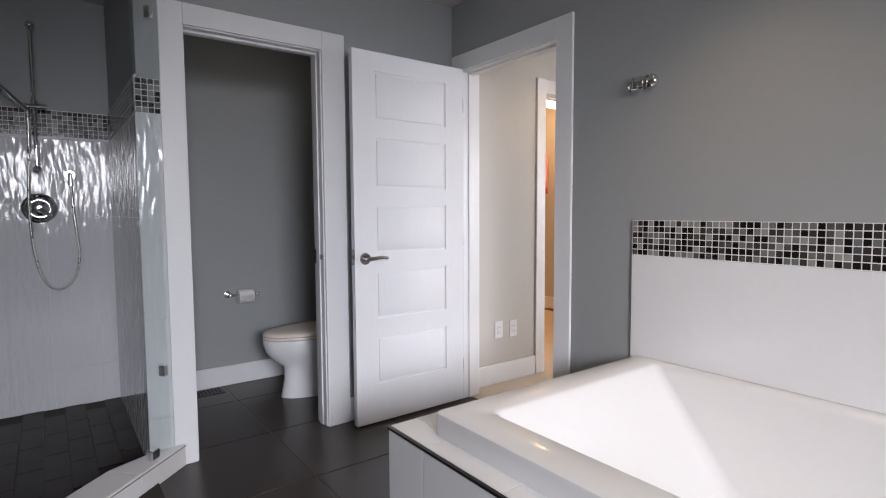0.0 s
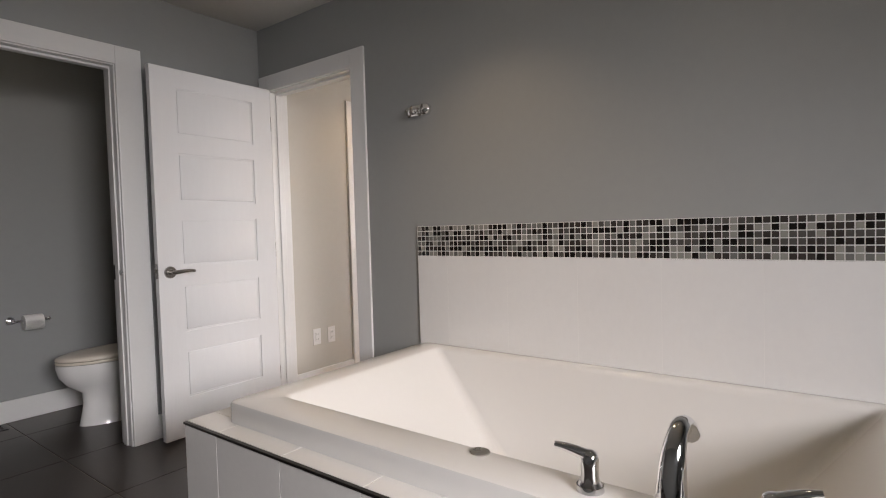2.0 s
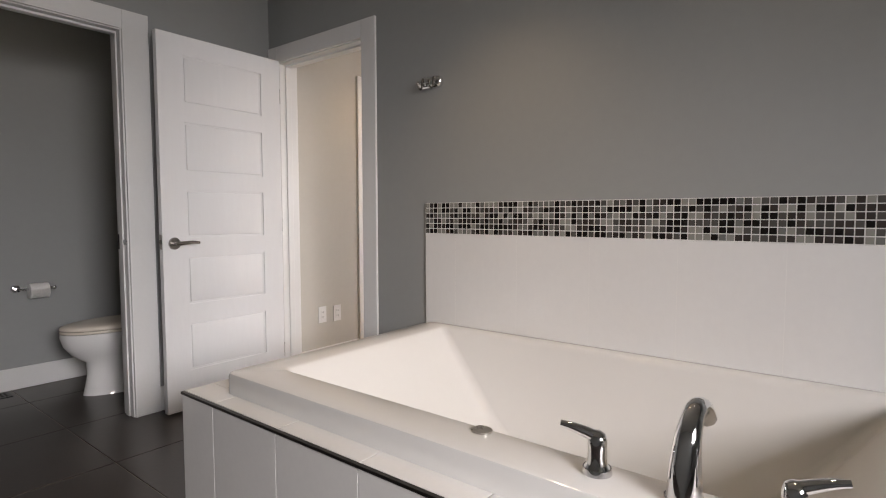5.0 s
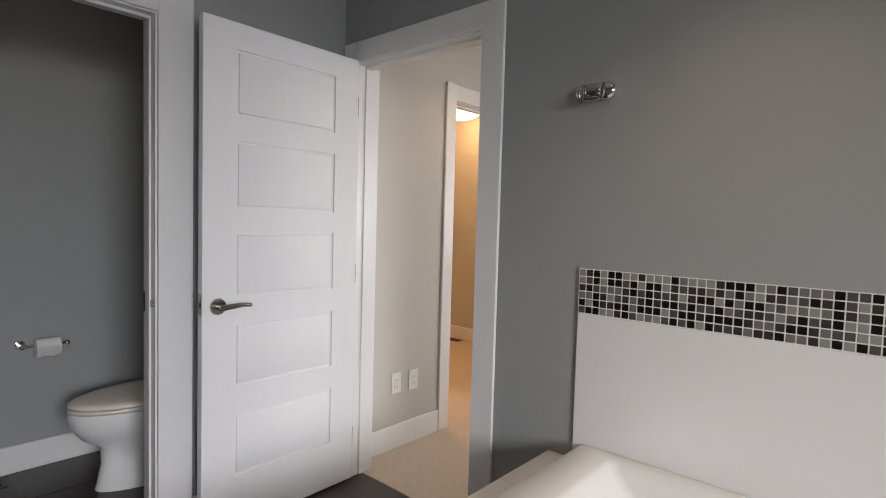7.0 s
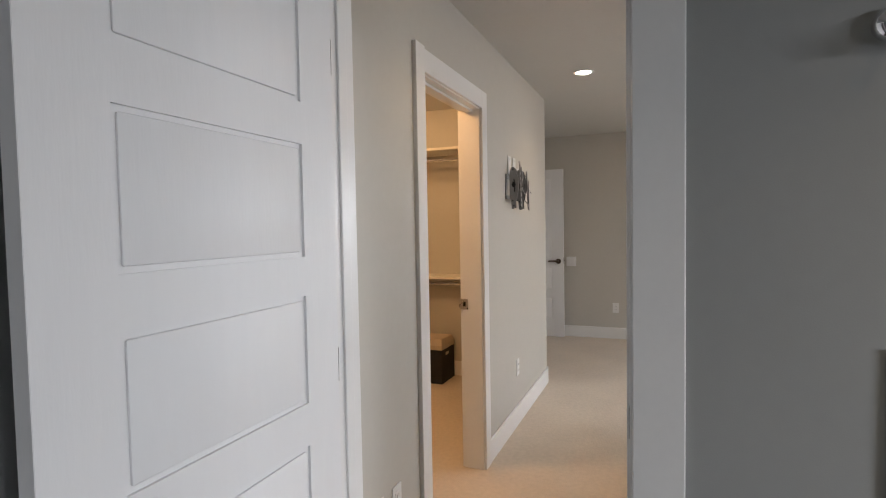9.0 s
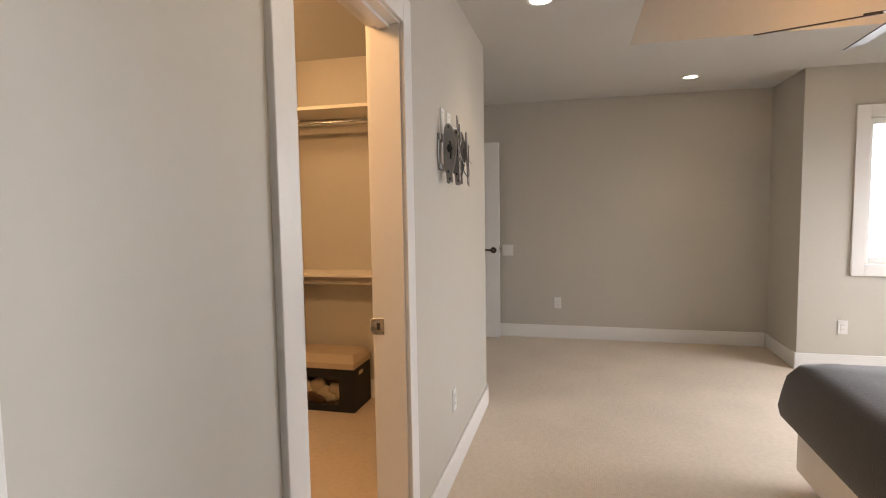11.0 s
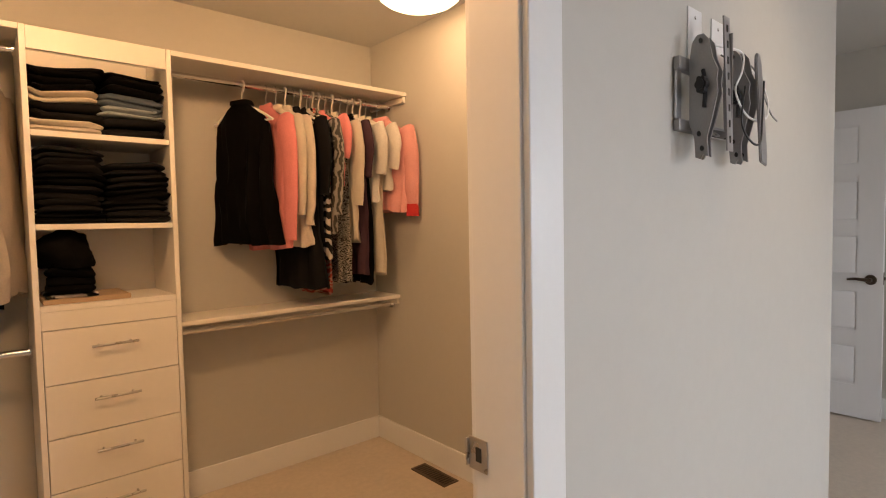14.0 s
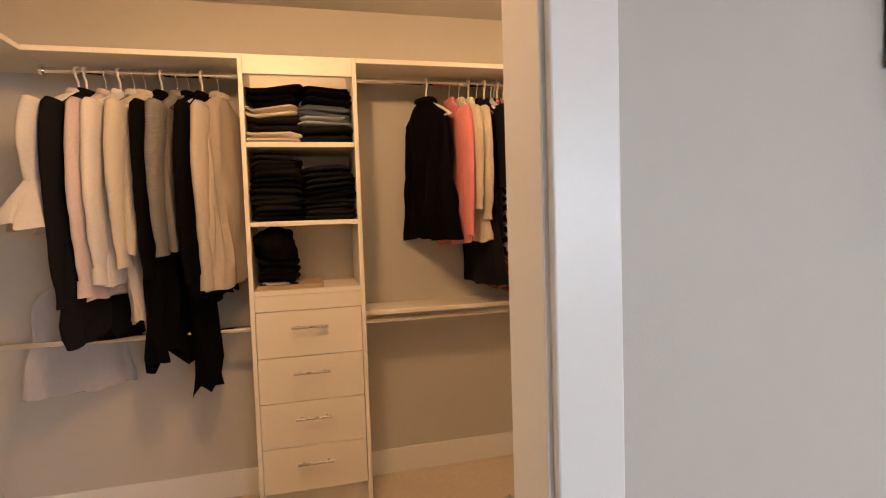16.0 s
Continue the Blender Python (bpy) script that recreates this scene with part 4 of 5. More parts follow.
for z in (1.721, 1.374, 1.068):
    part("shelf", boxes([(OX0 + 0.0195, OY + 0.004, z - 0.022, OX1 - 0.0195, 2.2645, z)], 0.001, 1), MELAMINE, org)
part("rail", boxes([(OX0 + 0.0195, OY + 0.002, 0.976, OX1 - 0.0195, OY + 0.02, 1.045)], 0.001, 1), MELAMINE, org)
part("toe_kick", boxes([(OX0 + 0.0195, OY + 0.05, 0.0, OX1 - 0.0195, OY + 0.066, 0.145)]), MELAMINE, org)
# dark sheet behind the fronts, standing in for shade between the drawers
part("drawer_void", boxes([(OX0 + 0.02, OY + 0.022, 0.148, OX1 - 0.02, OY + 0.03, 0.975)]), GAPSHADE, org)
for z0, z1 in ((0.149, 0.352), (0.355, 0.559), (0.562, 0.765), (0.768, 0.973)):
    front = part("drawer", boxes([(OX0 + 0.0215, OY + 0.001, z0, OX1 - 0.0215, OY + 0.02, z1)], 0.0012, 1), MELAMINE, org)
    zc, xc = (z0 + z1) / 2 + 0.03, (OX0 + OX1) / 2
    bm = bmesh.new()
    rod(bm, (xc - 0.08, OY - 0.03, zc), (xc + 0.08, OY - 0.03, zc), 0.0055, 12)
    for dx in (-0.055, 0.055):
        rod(bm, (xc + dx, OY - 0.03, zc), (xc + dx, OY + 0.001, zc), 0.0045, 10)
    part("bar_handle", bm, NICKEL, front, "brushed nickel bar handle", smooth=50)


def shelf(name, row, label, cleats=()):
    s = thing(name, (row[0], row[1], row[2]), label, "shelf")
    part("board", boxes([row], 0.002, 2), MELAMINE, s)
    for c in cleats:
        part("cleat", boxes([c], 0.001, 1), MELAMINE, s)
    return s


shelf("closet_shelf", (OX1 + 0.0005, 1.918, 2.074, 2.8395, 2.2755, 2.096), "long cream melamine closet shelf above the clothes", [(2.82, 1.93, 2.04, 2.839, 2.27, 2.0735)])
shelf("closet_shelf", (0.302, 1.918, 2.074, OX0 - 0.0005, 2.2755, 2.096), "cream melamine closet shelf above the shirts")
shelf("closet_shelf", (-0.0495, 0.6, 2.074, 0.3, 2.2755, 2.096), "cream melamine corner shelf on the side wall")
shelf("closet_shelf", (OX1 + 0.0005, 2.02, 0.908, 2.8395, 2.2755, 0.93), "lower cream melamine closet shelf", [(2.82, 2.03, 0.873, 2.839, 2.27, 0.9075)])
shelf("alcove_shelf", (3.0, 0.14, 2.02, 3.3695, 1.3795, 2.042), "cream melamine shelf in the closet alcove", [(3.02, 1.36, 1.98, 3.36, 1.379, 2.0195)])
shelf("alcove_shelf", (3.10, 0.14, 0.915, 3.3695, 1.3795, 0.937), "lower cream melamine shelf in the closet alcove", [(3.12, 1.36, 0.875, 3.36, 1.379, 0.9145)])


def hang_rod(a, b, mat, label, hold=0.0):
    r = thing("closet_rod", a, label, "rod")
    bm = bmesh.new()
    rod(bm, a, b, 0.0145, 16)
    part("tube", bm, mat, r, smooth=50)
    for p, q in ((a, b), (b, a)):
        d = (Vector(q) - Vector(p)).normalized()
        bm = bmesh.new()
        rod(bm, Vector(p), Vector(p) + d * 0.012, 0.025, 18)
        part("socket", bm, mat, r, smooth=50)
    return r


hang_rod((OX1 + 0.001, 2.085, 2.04), (2.839, 2.085, 2.04), CHROME, "polished chrome closet rod full of hangers")
hang_rod((0.301, 2.085, 2.04), (OX0 - 0.001, 2.085, 2.04), CHROME, "polished chrome closet rod with shirts")
hang_rod((-0.049, 2.085, 0.877), (OX0 - 0.001, 2.085, 0.877), CHROME, "low polished chrome closet rod")
hang_rod((OX1 + 0.001, 2.1, 0.868), (2.839, 2.1, 0.868), CHROME, "chrome closet rod under the lower shelf")
hang_rod((3.12, 0.1455, 1.95), (3.12, 1.3785, 1.95), CHROME, "chrome closet rod in the alcove")
hang_rod((3.18, 0.1455, 0.868), (3.18, 1.3785, 0.868), CHROME, "low chrome closet rod in the alcove")

# ---- clothes ----
def wrinkled(m, deep=0.005, size=15.0):
    """Adds soft creases, longer than they are wide, under the fine weave."""
    n, l = m.node_tree.nodes, m.node_tree.links
    co, mp, no, bp = (n.new("ShaderNode" + k) for k in ("TexCoord", "Mapping", "TexNoise", "Bump"))
    mp.inputs["Scale"].default_value = (1, 1, 0.4)
    no.inputs["Scale"].default_value, no.inputs["Detail"].default_value, no.inputs["Distortion"].default_value = size, 3, 0.8
    bp.inputs["Strength"].default_value, bp.inputs["Distance"].default_value = 0.75, deep
    l.new(co.outputs["Object"], mp.inputs["Vector"])
    l.new(mp.outputs[0], no.inputs["Vector"])
    l.new(no.outputs[0], bp.inputs["Height"])
    for weave in [k for k in n if k.bl_idname == "ShaderNodeBump" and k != bp]:
        l.new(bp.outputs[0], weave.inputs["Normal"])
    return m


def cloth(name, colour, bump=0.12, scale=420, vary=0.08):
    m = material(name, colour, 0.9, vary=vary, scale=10, bump=bump, bump_scale=scale, sheen=0.0, gloss=0.15 if max(colour) > 0.1 else 0.06)
    return wrinkled(m)


def sheer_cloth(name, colour):
    """Thin cloth that lets part of what is behind it show."""
    m = cloth(name, colour)
    n, l = m.node_tree.nodes, m.node_tree.links
    clear, mix = n.new("ShaderNodeBsdfTransparent"), n.new("ShaderNodeMixShader")
    mix.inputs[0].default_value = 0.68
    l.new(clear.outputs[0], mix.inputs[1])
    l.new(n["Principled BSDF"].outputs[0], mix.inputs[2])
    l.new(mix.outputs[0], n["Material Output"].inputs[0])
    return m


BLACK = cloth("black cloth", (0.003, 0.0026, 0.0026))
CHARCOAL = cloth("charcoal cloth", (0.01, 0.0095, 0.01))
CORAL = cloth("coral cotton", (0.72, 0.25, 0.25))
RED = cloth("red lining", (0.55, 0.04, 0.04))
PINK = cloth("salmon pink cloth", (0.7, 0.33, 0.31))
CREAM = cloth("cream cloth", (0.56, 0.5, 0.41))
WHITE = cloth("white cotton", (0.64, 0.6, 0.55))
BLUSH = cloth("pale pink cotton", (0.57, 0.47, 0.45))
SAND = cloth("sand cotton", (0.46, 0.4, 0.33))
GREYC = cloth("grey jersey", (0.2, 0.19, 0.18))
PLUM = cloth("plum cloth", (0.06, 0.032, 0.042))
MARL = knit_material("marled grey knit", (0.11, 0.105, 0.098), (0.27, 0.25, 0.225), 75)
PLAID = knit_material("grey plaid", (0.07, 0.065, 0.06), (0.3, 0.28, 0.25), 16, "X", 9.0)
STRIPE = knit_material("black and white stripes", (0.008, 0.008, 0.008), (0.55, 0.5, 0.45), 5, "Z", 16.0)
REDPRINT = knit_material("red printed cotton", (0.42, 0.06, 0.05), (0.5, 0.3, 0.24), 12, "Z", 14.0)
DOTS = knit_material("black cloth with small pale marks", (0.012, 0.011, 0.011), (0.3, 0.28, 0.25), 30, "Z", 25.0)
CABLE = cloth("cream cable knit", (0.58, 0.51, 0.42), 1.0, 90)
DENIM = cloth("blue grey denim", (0.07, 0.09, 0.12))
PALEJEAN = cloth("pale denim", (0.3, 0.34, 0.37))
SHEER = sheer_cloth("thin white cloth", (0.55, 0.55, 0.57))
HANGERWHITE = material("white plastic hanger", (0.75, 0.72, 0.68), 0.3, vary=0.02)
HANGERSTEEL = CHROME


def hanger(x, y, z, turn, mat, label):
    """A hanger whose hook sits over a rod whose top is at z."""
    h = thing("clothes_hanger", (x, y, z), label, "hanger", "hangers on the rods")
    m = Matrix.Translation((x, y, z)) @ Matrix.Rotation(radians(turn), 4, "Z")
    r = 0.0052 if mat is HANGERWHITE else 0.002
    bm = bmesh.new()
    pts = [(0, 0.019 * math.cos(a) , 0.019 * math.sin(a) - 0.016) for a in (radians(-40 + 22 * k) for k in range(10))]
    tube(bm, [*pts, (0, -0.012, -0.038), (0, -0.002, -0.055), (0, 0, -0.115)], r, 8)
    bm.transform(m)
    part("hook", bm, mat, h, smooth=60)
    bm = bmesh.new()
    tube(bm, curve([(0, -0.19, -0.197), (0, -0.1, -0.147), (0, 0, -0.115), (0, 0.1, -0.147), (0, 0.19, -0.197)], 5), r * 1.25, 8)
    tube(bm, [(0, -0.19, -0.197), (0, 0.19, -0.197)], r, 8)
    bm.transform(m)
    part("shoulder_bar", bm, mat, h, smooth=60)
    return h


def settle(bm, m):
    """Hang cloth in its place, resting against the closet walls."""
    bm.transform(m)
    for v in bm.verts:
        v.co.x, v.co.y = min(v.co.x, 2.834), min(v.co.y, 2.27)


def garment(kind, x, turn, top, length, mat, label, half=0.2, thick=0.018, sleeve=0.0, flare=1.0, cuff=None, y=2.085, seed=0, drop=0.0, hem=0.0):
    """A piece of clothing on a hanger: its width runs along the turned y axis, its thickness along x."""
    g = thing(kind, (x, y, top), label + " hanging in the closet", "clothes", "clothes on the rods")
    ph = seed * 1.7
    m = Matrix.Translation((x, y, top)) @ Matrix.Rotation(radians(turn), 4, "Z")
    k = half / 0.2
    rows = [(0.04, 0.004, 0.6), (0.055 * k, -0.01, 0.75), (0.095 * k, -0.034, 0.85), (0.138 * k, -0.066, 0.95), (0.17 * k, -0.104, 1.0), (0.182 * k, -0.15, 1.0), (0.18 * k, -0.2, 1.05)]
    n = 16
    for r in range(1, n + 1):
        v = r / n
        w = 0.18 * k * (1 + (flare - 1) * v) * (1 + 0.05 * noise.noise((3 * v, ph, 0.3)))
        rows.append((w, -0.2 - max(length - 0.2, 0.05) * v, 1.05 + 0.5 * v))
    seg = 56
    rings = []
    for i, (w, z, tk) in enumerate(rows):
        v = max(0.0, (-z - 0.08) / max(length, 0.2))
        ring = []
        for q in range(seg):
            a = 2 * math.pi * q / seg
            c, s = math.cos(a), math.sin(a)
            yy = w * (abs(c) ** 0.85) * (1 if c >= 0 else -1)
            crease = noise.noise((yy * 16 + ph, z * 2.2, ph)) + 0.95 * noise.noise((yy * 38, z * 4 + ph, ph + (3 if s > 0 else 0)))
            deep = thick * (0.25 + 1.5 * v)
            pleat = 1 - 2 * abs(noise.noise((yy * 21 + ph, z * 1.3, ph + 9)))
            xx = thick * tk * s + deep * (0.75 * crease + 0.35 * pleat) + 0.01 * noise.noise((z * 3, ph, 5.1))
            yy += 0.012 * noise.noise((z * 9, s * 2 + ph, c)) * min(1, 4 * v)
            zz = z + ((0.03 + hem) * noise.noise((yy * 11, ph, s)) * v * v if i > len(rows) - 5 else 0.0)
            ring.append((xx, yy, zz))
        rings.append(ring)
    bm = bmesh.new()
    loft(bm, rings)
    settle(bm, m)
    part("body", bm, mat, g, smooth=80)
    bm = bmesh.new()
    loft(bm, [[(0.75 * r * math.sin(a) * thick / 0.03, r * math.cos(a), z + 0.006 * math.cos(2 * a)) for a in (2 * math.pi * q / 20 for q in range(20))]
              for r, z in ((0.05, -0.014), (0.05, 0.002), (0.045, 0.01), (0.04, 0.008), (0.04, -0.01))], cap=False)
    settle(bm, m)
    part("collar", bm, mat, g, smooth=70)
    if sleeve:
        for sgn in (-1, 1):
            pts, rads = [], []
            steps = 30
            for r in range(steps + 1):
                v = r / steps
                out = 0.16 * k + 0.045 * math.sin(min(1.0, 2.2 * v) * 1.5) + drop * v + 0.006 * noise.noise((3 * v, ph, sgn)) - 0.02 * v * v
                pts.append((0.01 * noise.noise((2 * v, ph + 2, sgn)), sgn * out, -0.065 - sleeve * v))
                pinch = 1 - 0.16 * math.exp(-((v - 0.93) / 0.05) ** 2) if sleeve > 0.45 else 1.0
                rads.append((0.064 - 0.022 * v ** 0.7) * (0.7 if r == 0 else 1) * pinch + 0.002 * noise.noise((8 * v, ph, 7)))
            bm = bmesh.new()
            tube(bm, pts, rads, 26)
            for vt in bm.verts:
                along = min(1.0, max(0.0, (-0.065 - vt.co.z) / sleeve))
                crease = 1 - 2 * abs(noise.noise(Vector((vt.co.x * 14 + ph, vt.co.y * 9, vt.co.z * 11 + vt.co.y * 16))))
                fine = noise.noise(Vector((vt.co.x * 44, vt.co.y * 30, vt.co.z * 8)) + Vector((ph, sgn, 0)))
                vt.co.x = vt.co.x * (0.5 - 0.06 * along) + 0.002 * fine + 0.004 * crease * (0.3 + along)
                vt.co.y += 0.004 * noise.noise(vt.co * 9 + Vector((ph, 0, 0))) + 0.002 * fine
            settle(bm, m)
            sl = part("sleeve", bm, mat, g, smooth=80)
            if cuff:
                bm = bmesh.new()
                z1 = pts[-1][2]
                flared = kind == "blouse"
                x1, y1 = pts[-1][0], pts[-1][1]
                if flared:
                    tube(bm, [(x1, y1, z1 + 0.06), (x1, y1 + 0.01 * sgn, z1 + 0.03), (x1, y1 + 0.03 * sgn, z1 - 0.03), (x1, y1 + 0.05 * sgn, z1 - 0.1), (x1, y1 + 0.055 * sgn, z1 - 0.13)], [0.04, 0.05, 0.072, 0.095, 0.1], 40)
                else:
                    tube(bm, [(x1, y1, z1 + 0.055), (x1, y1, z1 + 0.02), (x1, y1, z1 - 0.012)], [0.041, 0.042, 0.044], 18)
                for vt in bm.verts:
                    low = max(0.0, (z1 + 0.03 - vt.co.z) / 0.16) if flared else 0.0
                    ruffle = 0.022 * low * math.sin(7 * math.atan2(vt.co.x - x1, vt.co.y - y1) + ph)
                    vt.co.x, vt.co.y, vt.co.z = vt.co.x * 0.55 + ruffle, vt.co.y + 0.6 * ruffle, vt.co.z + 0.5 * ruffle
                settle(bm, m)
                part("cuff", bm, cuff, sl, smooth=70)
    return g


RODTOP = 2.0545
# kind, x, turn, drop below the rod, length, cloth, label, half width, thickness, sleeve, flare, cuff
RIGHT = [
    ("blouse", 1.96, 24, 0.715, BLACK, "black pleated blouse on a white hanger", 0.185, 0.05, 0, 1.2, None),
    ("shirt", 2.08, 9, 0.74, CORAL, "coral long-sleeved shirt", 0.19, 0.025, 0.62, 1.0, None),
    ("hoodie", 2.13, 8, 0.56, CREAM, "cream white soft hoodie", 0.2, 0.033, 0.5, 0.95, None),
    ("cardigan", 2.18, 6, 0.73, CABLE, "cream cable-knit cardigan", 0.2, 0.037, 0.55, 1.1, None),
    ("skirt", 2.225, 6, 0.95, CHARCOAL, "charcoal layered skirt", 0.19, 0.037, 0, 1.3, None),
    ("top", 2.265, 5, 0.72, CHARCOAL, "charcoal jersey top", 0.21, 0.022, 0.4, 1.0, None),
    ("dress", 2.3, 8, 0.8, STRIPE, "black dress with bold white marks", 0.19, 0.025, 0, 1.1, None),
    ("dress", 2.318, 7, 0.985, REDPRINT, "red printed dress", 0.13, 0.022, 0, 1.15, None),
    ("shirt", 2.335, 6, 0.66, PLAID, "grey plaid shirt", 0.205, 0.022, 0.5, 1.05, None),
    ("t_shirt", 2.37, 8, 0.42, CORAL, "coral short-sleeved t-shirt", 0.22, 0.027, 0.2, 1.0, None),
    ("dress", 2.405, 5, 0.93, DOTS, "black dress with small pale dots", 0.21, 0.025, 0, 1.1, None),
    ("top", 2.45, 8, 0.72, CREAM, "cream draped top", 0.205, 0.027, 0.45, 1.05, None),
    ("jacket", 2.5, 10, 0.9, PLUM, "dark plum short-sleeved jacket", 0.21, 0.033, 0.3, 1.0, None),
    ("trousers", 2.545, 6, 0.95, BLACK, "black folded trousers", 0.205, 0.030, 0, 1.0, None),
    ("blouse", 2.58, 12, 0.5, WHITE, "white short-sleeved blouse", 0.215, 0.030, 0.28, 1.0, None),
    ("trousers", 2.63, 8, 0.9, CREAM, "cream folded trousers", 0.19, 0.025, 0, 1.0, None),
    ("blouse", 2.665, 12, 0.44, WHITE, "cream lace blouse", 0.22, 0.025, 0.25, 1.0, None),
    ("coat", 2.745, 9, 0.56, PINK, "salmon pink coat with red cuffs", 0.23, 0.040, 0.5, 1.0, RED),
]
for i, (kind, x, turn, length, mat, label, half, thick, sleeve, flare, cuff) in enumerate(RIGHT):
    white = i in (0, 3, 5, 8, 9, 11, 14, 15)
    hanger(x, 2.085, RODTOP, turn, HANGERWHITE if white else HANGERSTEEL, "white plastic clothes hanger on the rod" if white else "thin steel clothes hanger on the rod")
    garment(kind, x, turn, RODTOP - 0.106, length - 0.03, mat, label, half, thick * (1.0 if i in (0, 17) else 0.72), max(0, sleeve - 0.02), flare, cuff, y=2.04 if kind == "coat" else 2.085, seed=i + 1, drop=0.02 if kind == "coat" else 0.0)
LEFT = [
    ("shirt", 1.0, -20, 0.88, SAND, "sand cotton long-sleeved shirt", 0.2, 0.045, 0.8, 1.1, SAND),
    ("jacket", 0.93, -18, 0.9, BLACK, "black jacket", 0.205, 0.037, 0.78, 1.05, None),
    ("trousers", 0.875, -14, 1.36, BLACK, "long black trousers", 0.12, 0.045, 0, 0.5, None),
    ("cardigan", 0.83, -20, 0.72, MARL, "marled grey knit cardigan", 0.2, 0.037, 0.66, 1.0, None),
    ("cardigan", 0.765, -17, 1.2, BLACK, "long black cardigan", 0.2, 0.040, 0.75, 1.0, None),
    ("cardigan", 0.7, -23, 0.72, CREAM, "cream soft knit cardigan", 0.215, 0.050, 0.7, 1.05, None),
    ("dress", 0.655, -15, 1.02, CREAM, "cream long knit dress", 0.15, 0.037, 0, 1.0, None),
    ("shirt", 0.6, -20, 0.84, WHITE, "white cotton shirt", 0.205, 0.030, 0.75, 1.05, WHITE),
    ("shirt", 0.545, -20, 0.9, BLUSH, "pale pink cotton shirt", 0.205, 0.033, 0.8, 1.05, BLUSH),
    ("jacket", 0.47, -22, 1.08, CHARCOAL, "long charcoal jacket", 0.21, 0.045, 0.85, 1.1, None),
    ("blouse", 0.44, -34, 0.6, WHITE, "white blouse with flared sleeves", 0.22, 0.05, 0.4, 1.05, WHITE),
]
for i, (kind, x, turn, length, mat, label, half, thick, sleeve, flare, cuff) in enumerate(LEFT):
    white = i in (1, 4, 7, 9, 10)
    hanger(x, 2.085, RODTOP, turn, HANGERWHITE if white else HANGERSTEEL, "white plastic clothes hanger on the rod" if white else "thin steel clothes hanger on the rod")
    garment(kind, x, turn, RODTOP - 0.106, length - 0.03, mat, label, half, thick * 0.82, max(0, sleeve - 0.02), flare, cuff, seed=i + 31, hem=0.07 if mat in (BLACK, CHARCOAL) else 0.01)
garment("slip", 0.34, -62, 1.16, 0.52, SHEER, "thin white slip hanging behind the low rod", 0.185, 0.014, 0, 1.3, None, y=2.18, seed=77)


def folded(kind, x, y, z, w, d, h, mat, label, seed=0, layers=2):
    """A folded piece of clothing: soft uneven layers lying on one another."""
    g = thing(kind, (x, y, z), label, "folded clothes", "folded clothes on the tower")
    rf = random.Random(seed)
    turn = Matrix.Translation((x, y, 0)) @ Matrix.Rotation(radians(rf.uniform(-6, 6)), 4, "Z") @ Matrix.Translation((-x, -y, 0))
    w, d = w * rf.uniform(0.84, 1.02), d * rf.uniform(0.84, 1.0)
    base = 1.7215 if z > 1.7 else 1.3745 if z > 1.3 else z
    for k in range(layers):
        bm = bmesh.new()
        hh = h / layers
        z0 = z + k * hh
        rings = []
        for f, e in ((0.0, -0.016), (0.1, -0.005), (0.3, 0.003), (0.55, 0.005), (0.8, 0.0), (0.94, -0.008), (1.0, -0.022)):
            ring = rounded(x - w / 2 - e, y - d / 2 - e, x + w / 2 + e, y + d / 2 + e, 0.03, z0 + f * hh, 7)
            out = []
            for p in ring:
                q = Vector((p[0] * 16, p[1] * 16, seed * 3.1 + k))
                sag = 0.03 * noise.noise(Vector((p[0] * 8, p[1] * 6, base * 9))) * min(1.0, (z0 + f * hh - base) / 0.12)
                out.append((p[0] + 0.012 * noise.noise(q), p[1] + 0.034 * noise.noise(q + Vector((9, 0, f))), p[2] + sag + (0.6 * hh * noise.noise(q * 0.7 + Vector((0, 5, 0))) if 0.05 < f < 1 else 0)))
            rings.append(out)
        loft(bm, rings)
        bm.transform(turn)
        part("layer", bm, mat, g, smooth=70)
    return g


k = 0
for col, x in ((0, 1.238), (1, 1.465)):
    z = 1.7215
    tones = (((CREAM, 0.045), (CHARCOAL, 0.075), (CREAM, 0.045), (BLACK, 0.05), (BLACK, 0.035)), ((CHARCOAL, 0.07), (PALEJEAN, 0.04), (DENIM, 0.055), (BLACK, 0.06), (BLACK, 0.02)))[col]
    for mat, h in tones:
        k += 1
        folded("folded_jeans", x, 2.09, z, 0.236, 0.31, h, mat, {CREAM: "cream folded trousers on the shelf", PALEJEAN: "pale denim folded jeans on the shelf", DENIM: "blue folded jeans on the shelf"}.get(mat, "black folded trousers on the shelf"), k)
        z += h
    z = 1.3745
    for j, h in enumerate((0.045, 0.05, 0.055, 0.05, 0.05, 0.04) if col == 0 else (0.05, 0.045, 0.05, 0.045, 0.05)):
        k += 1
        folded("folded_sweater", x, 2.09, z, 0.234, 0.31, h, CHARCOAL if (j + col) % 3 else BLACK, "dark folded sweater in the stack", k)
        z += h
folded("folded_sweater", 1.23, 2.05, 1.105, 0.175, 0.25, 0.1, BLACK, "black folded top on the box", 91, 3)
heap = bmesh.new()
bmesh.ops.create_icosphere(heap, subdivisions=4, radius=1, matrix=Matrix.Diagonal((0.095, 0.13, 0.1, 1)))
for v in heap.verts:
    v.co += v.normal * (0.03 * noise.noise(v.co * 14) + 0.014 * noise.noise(v.co * 34))
    v.co.z = max(v.co.z, -0.045)
heap.transform(Matrix.Translation((1.222, 2.05, 1.2475)))
single("crumpled_top", heap, BLACK, (1.222, 2.05, 1.2025), "black crumpled top lying on the folded pile", "folded clothes", "folded clothes on the tower", smooth=80)
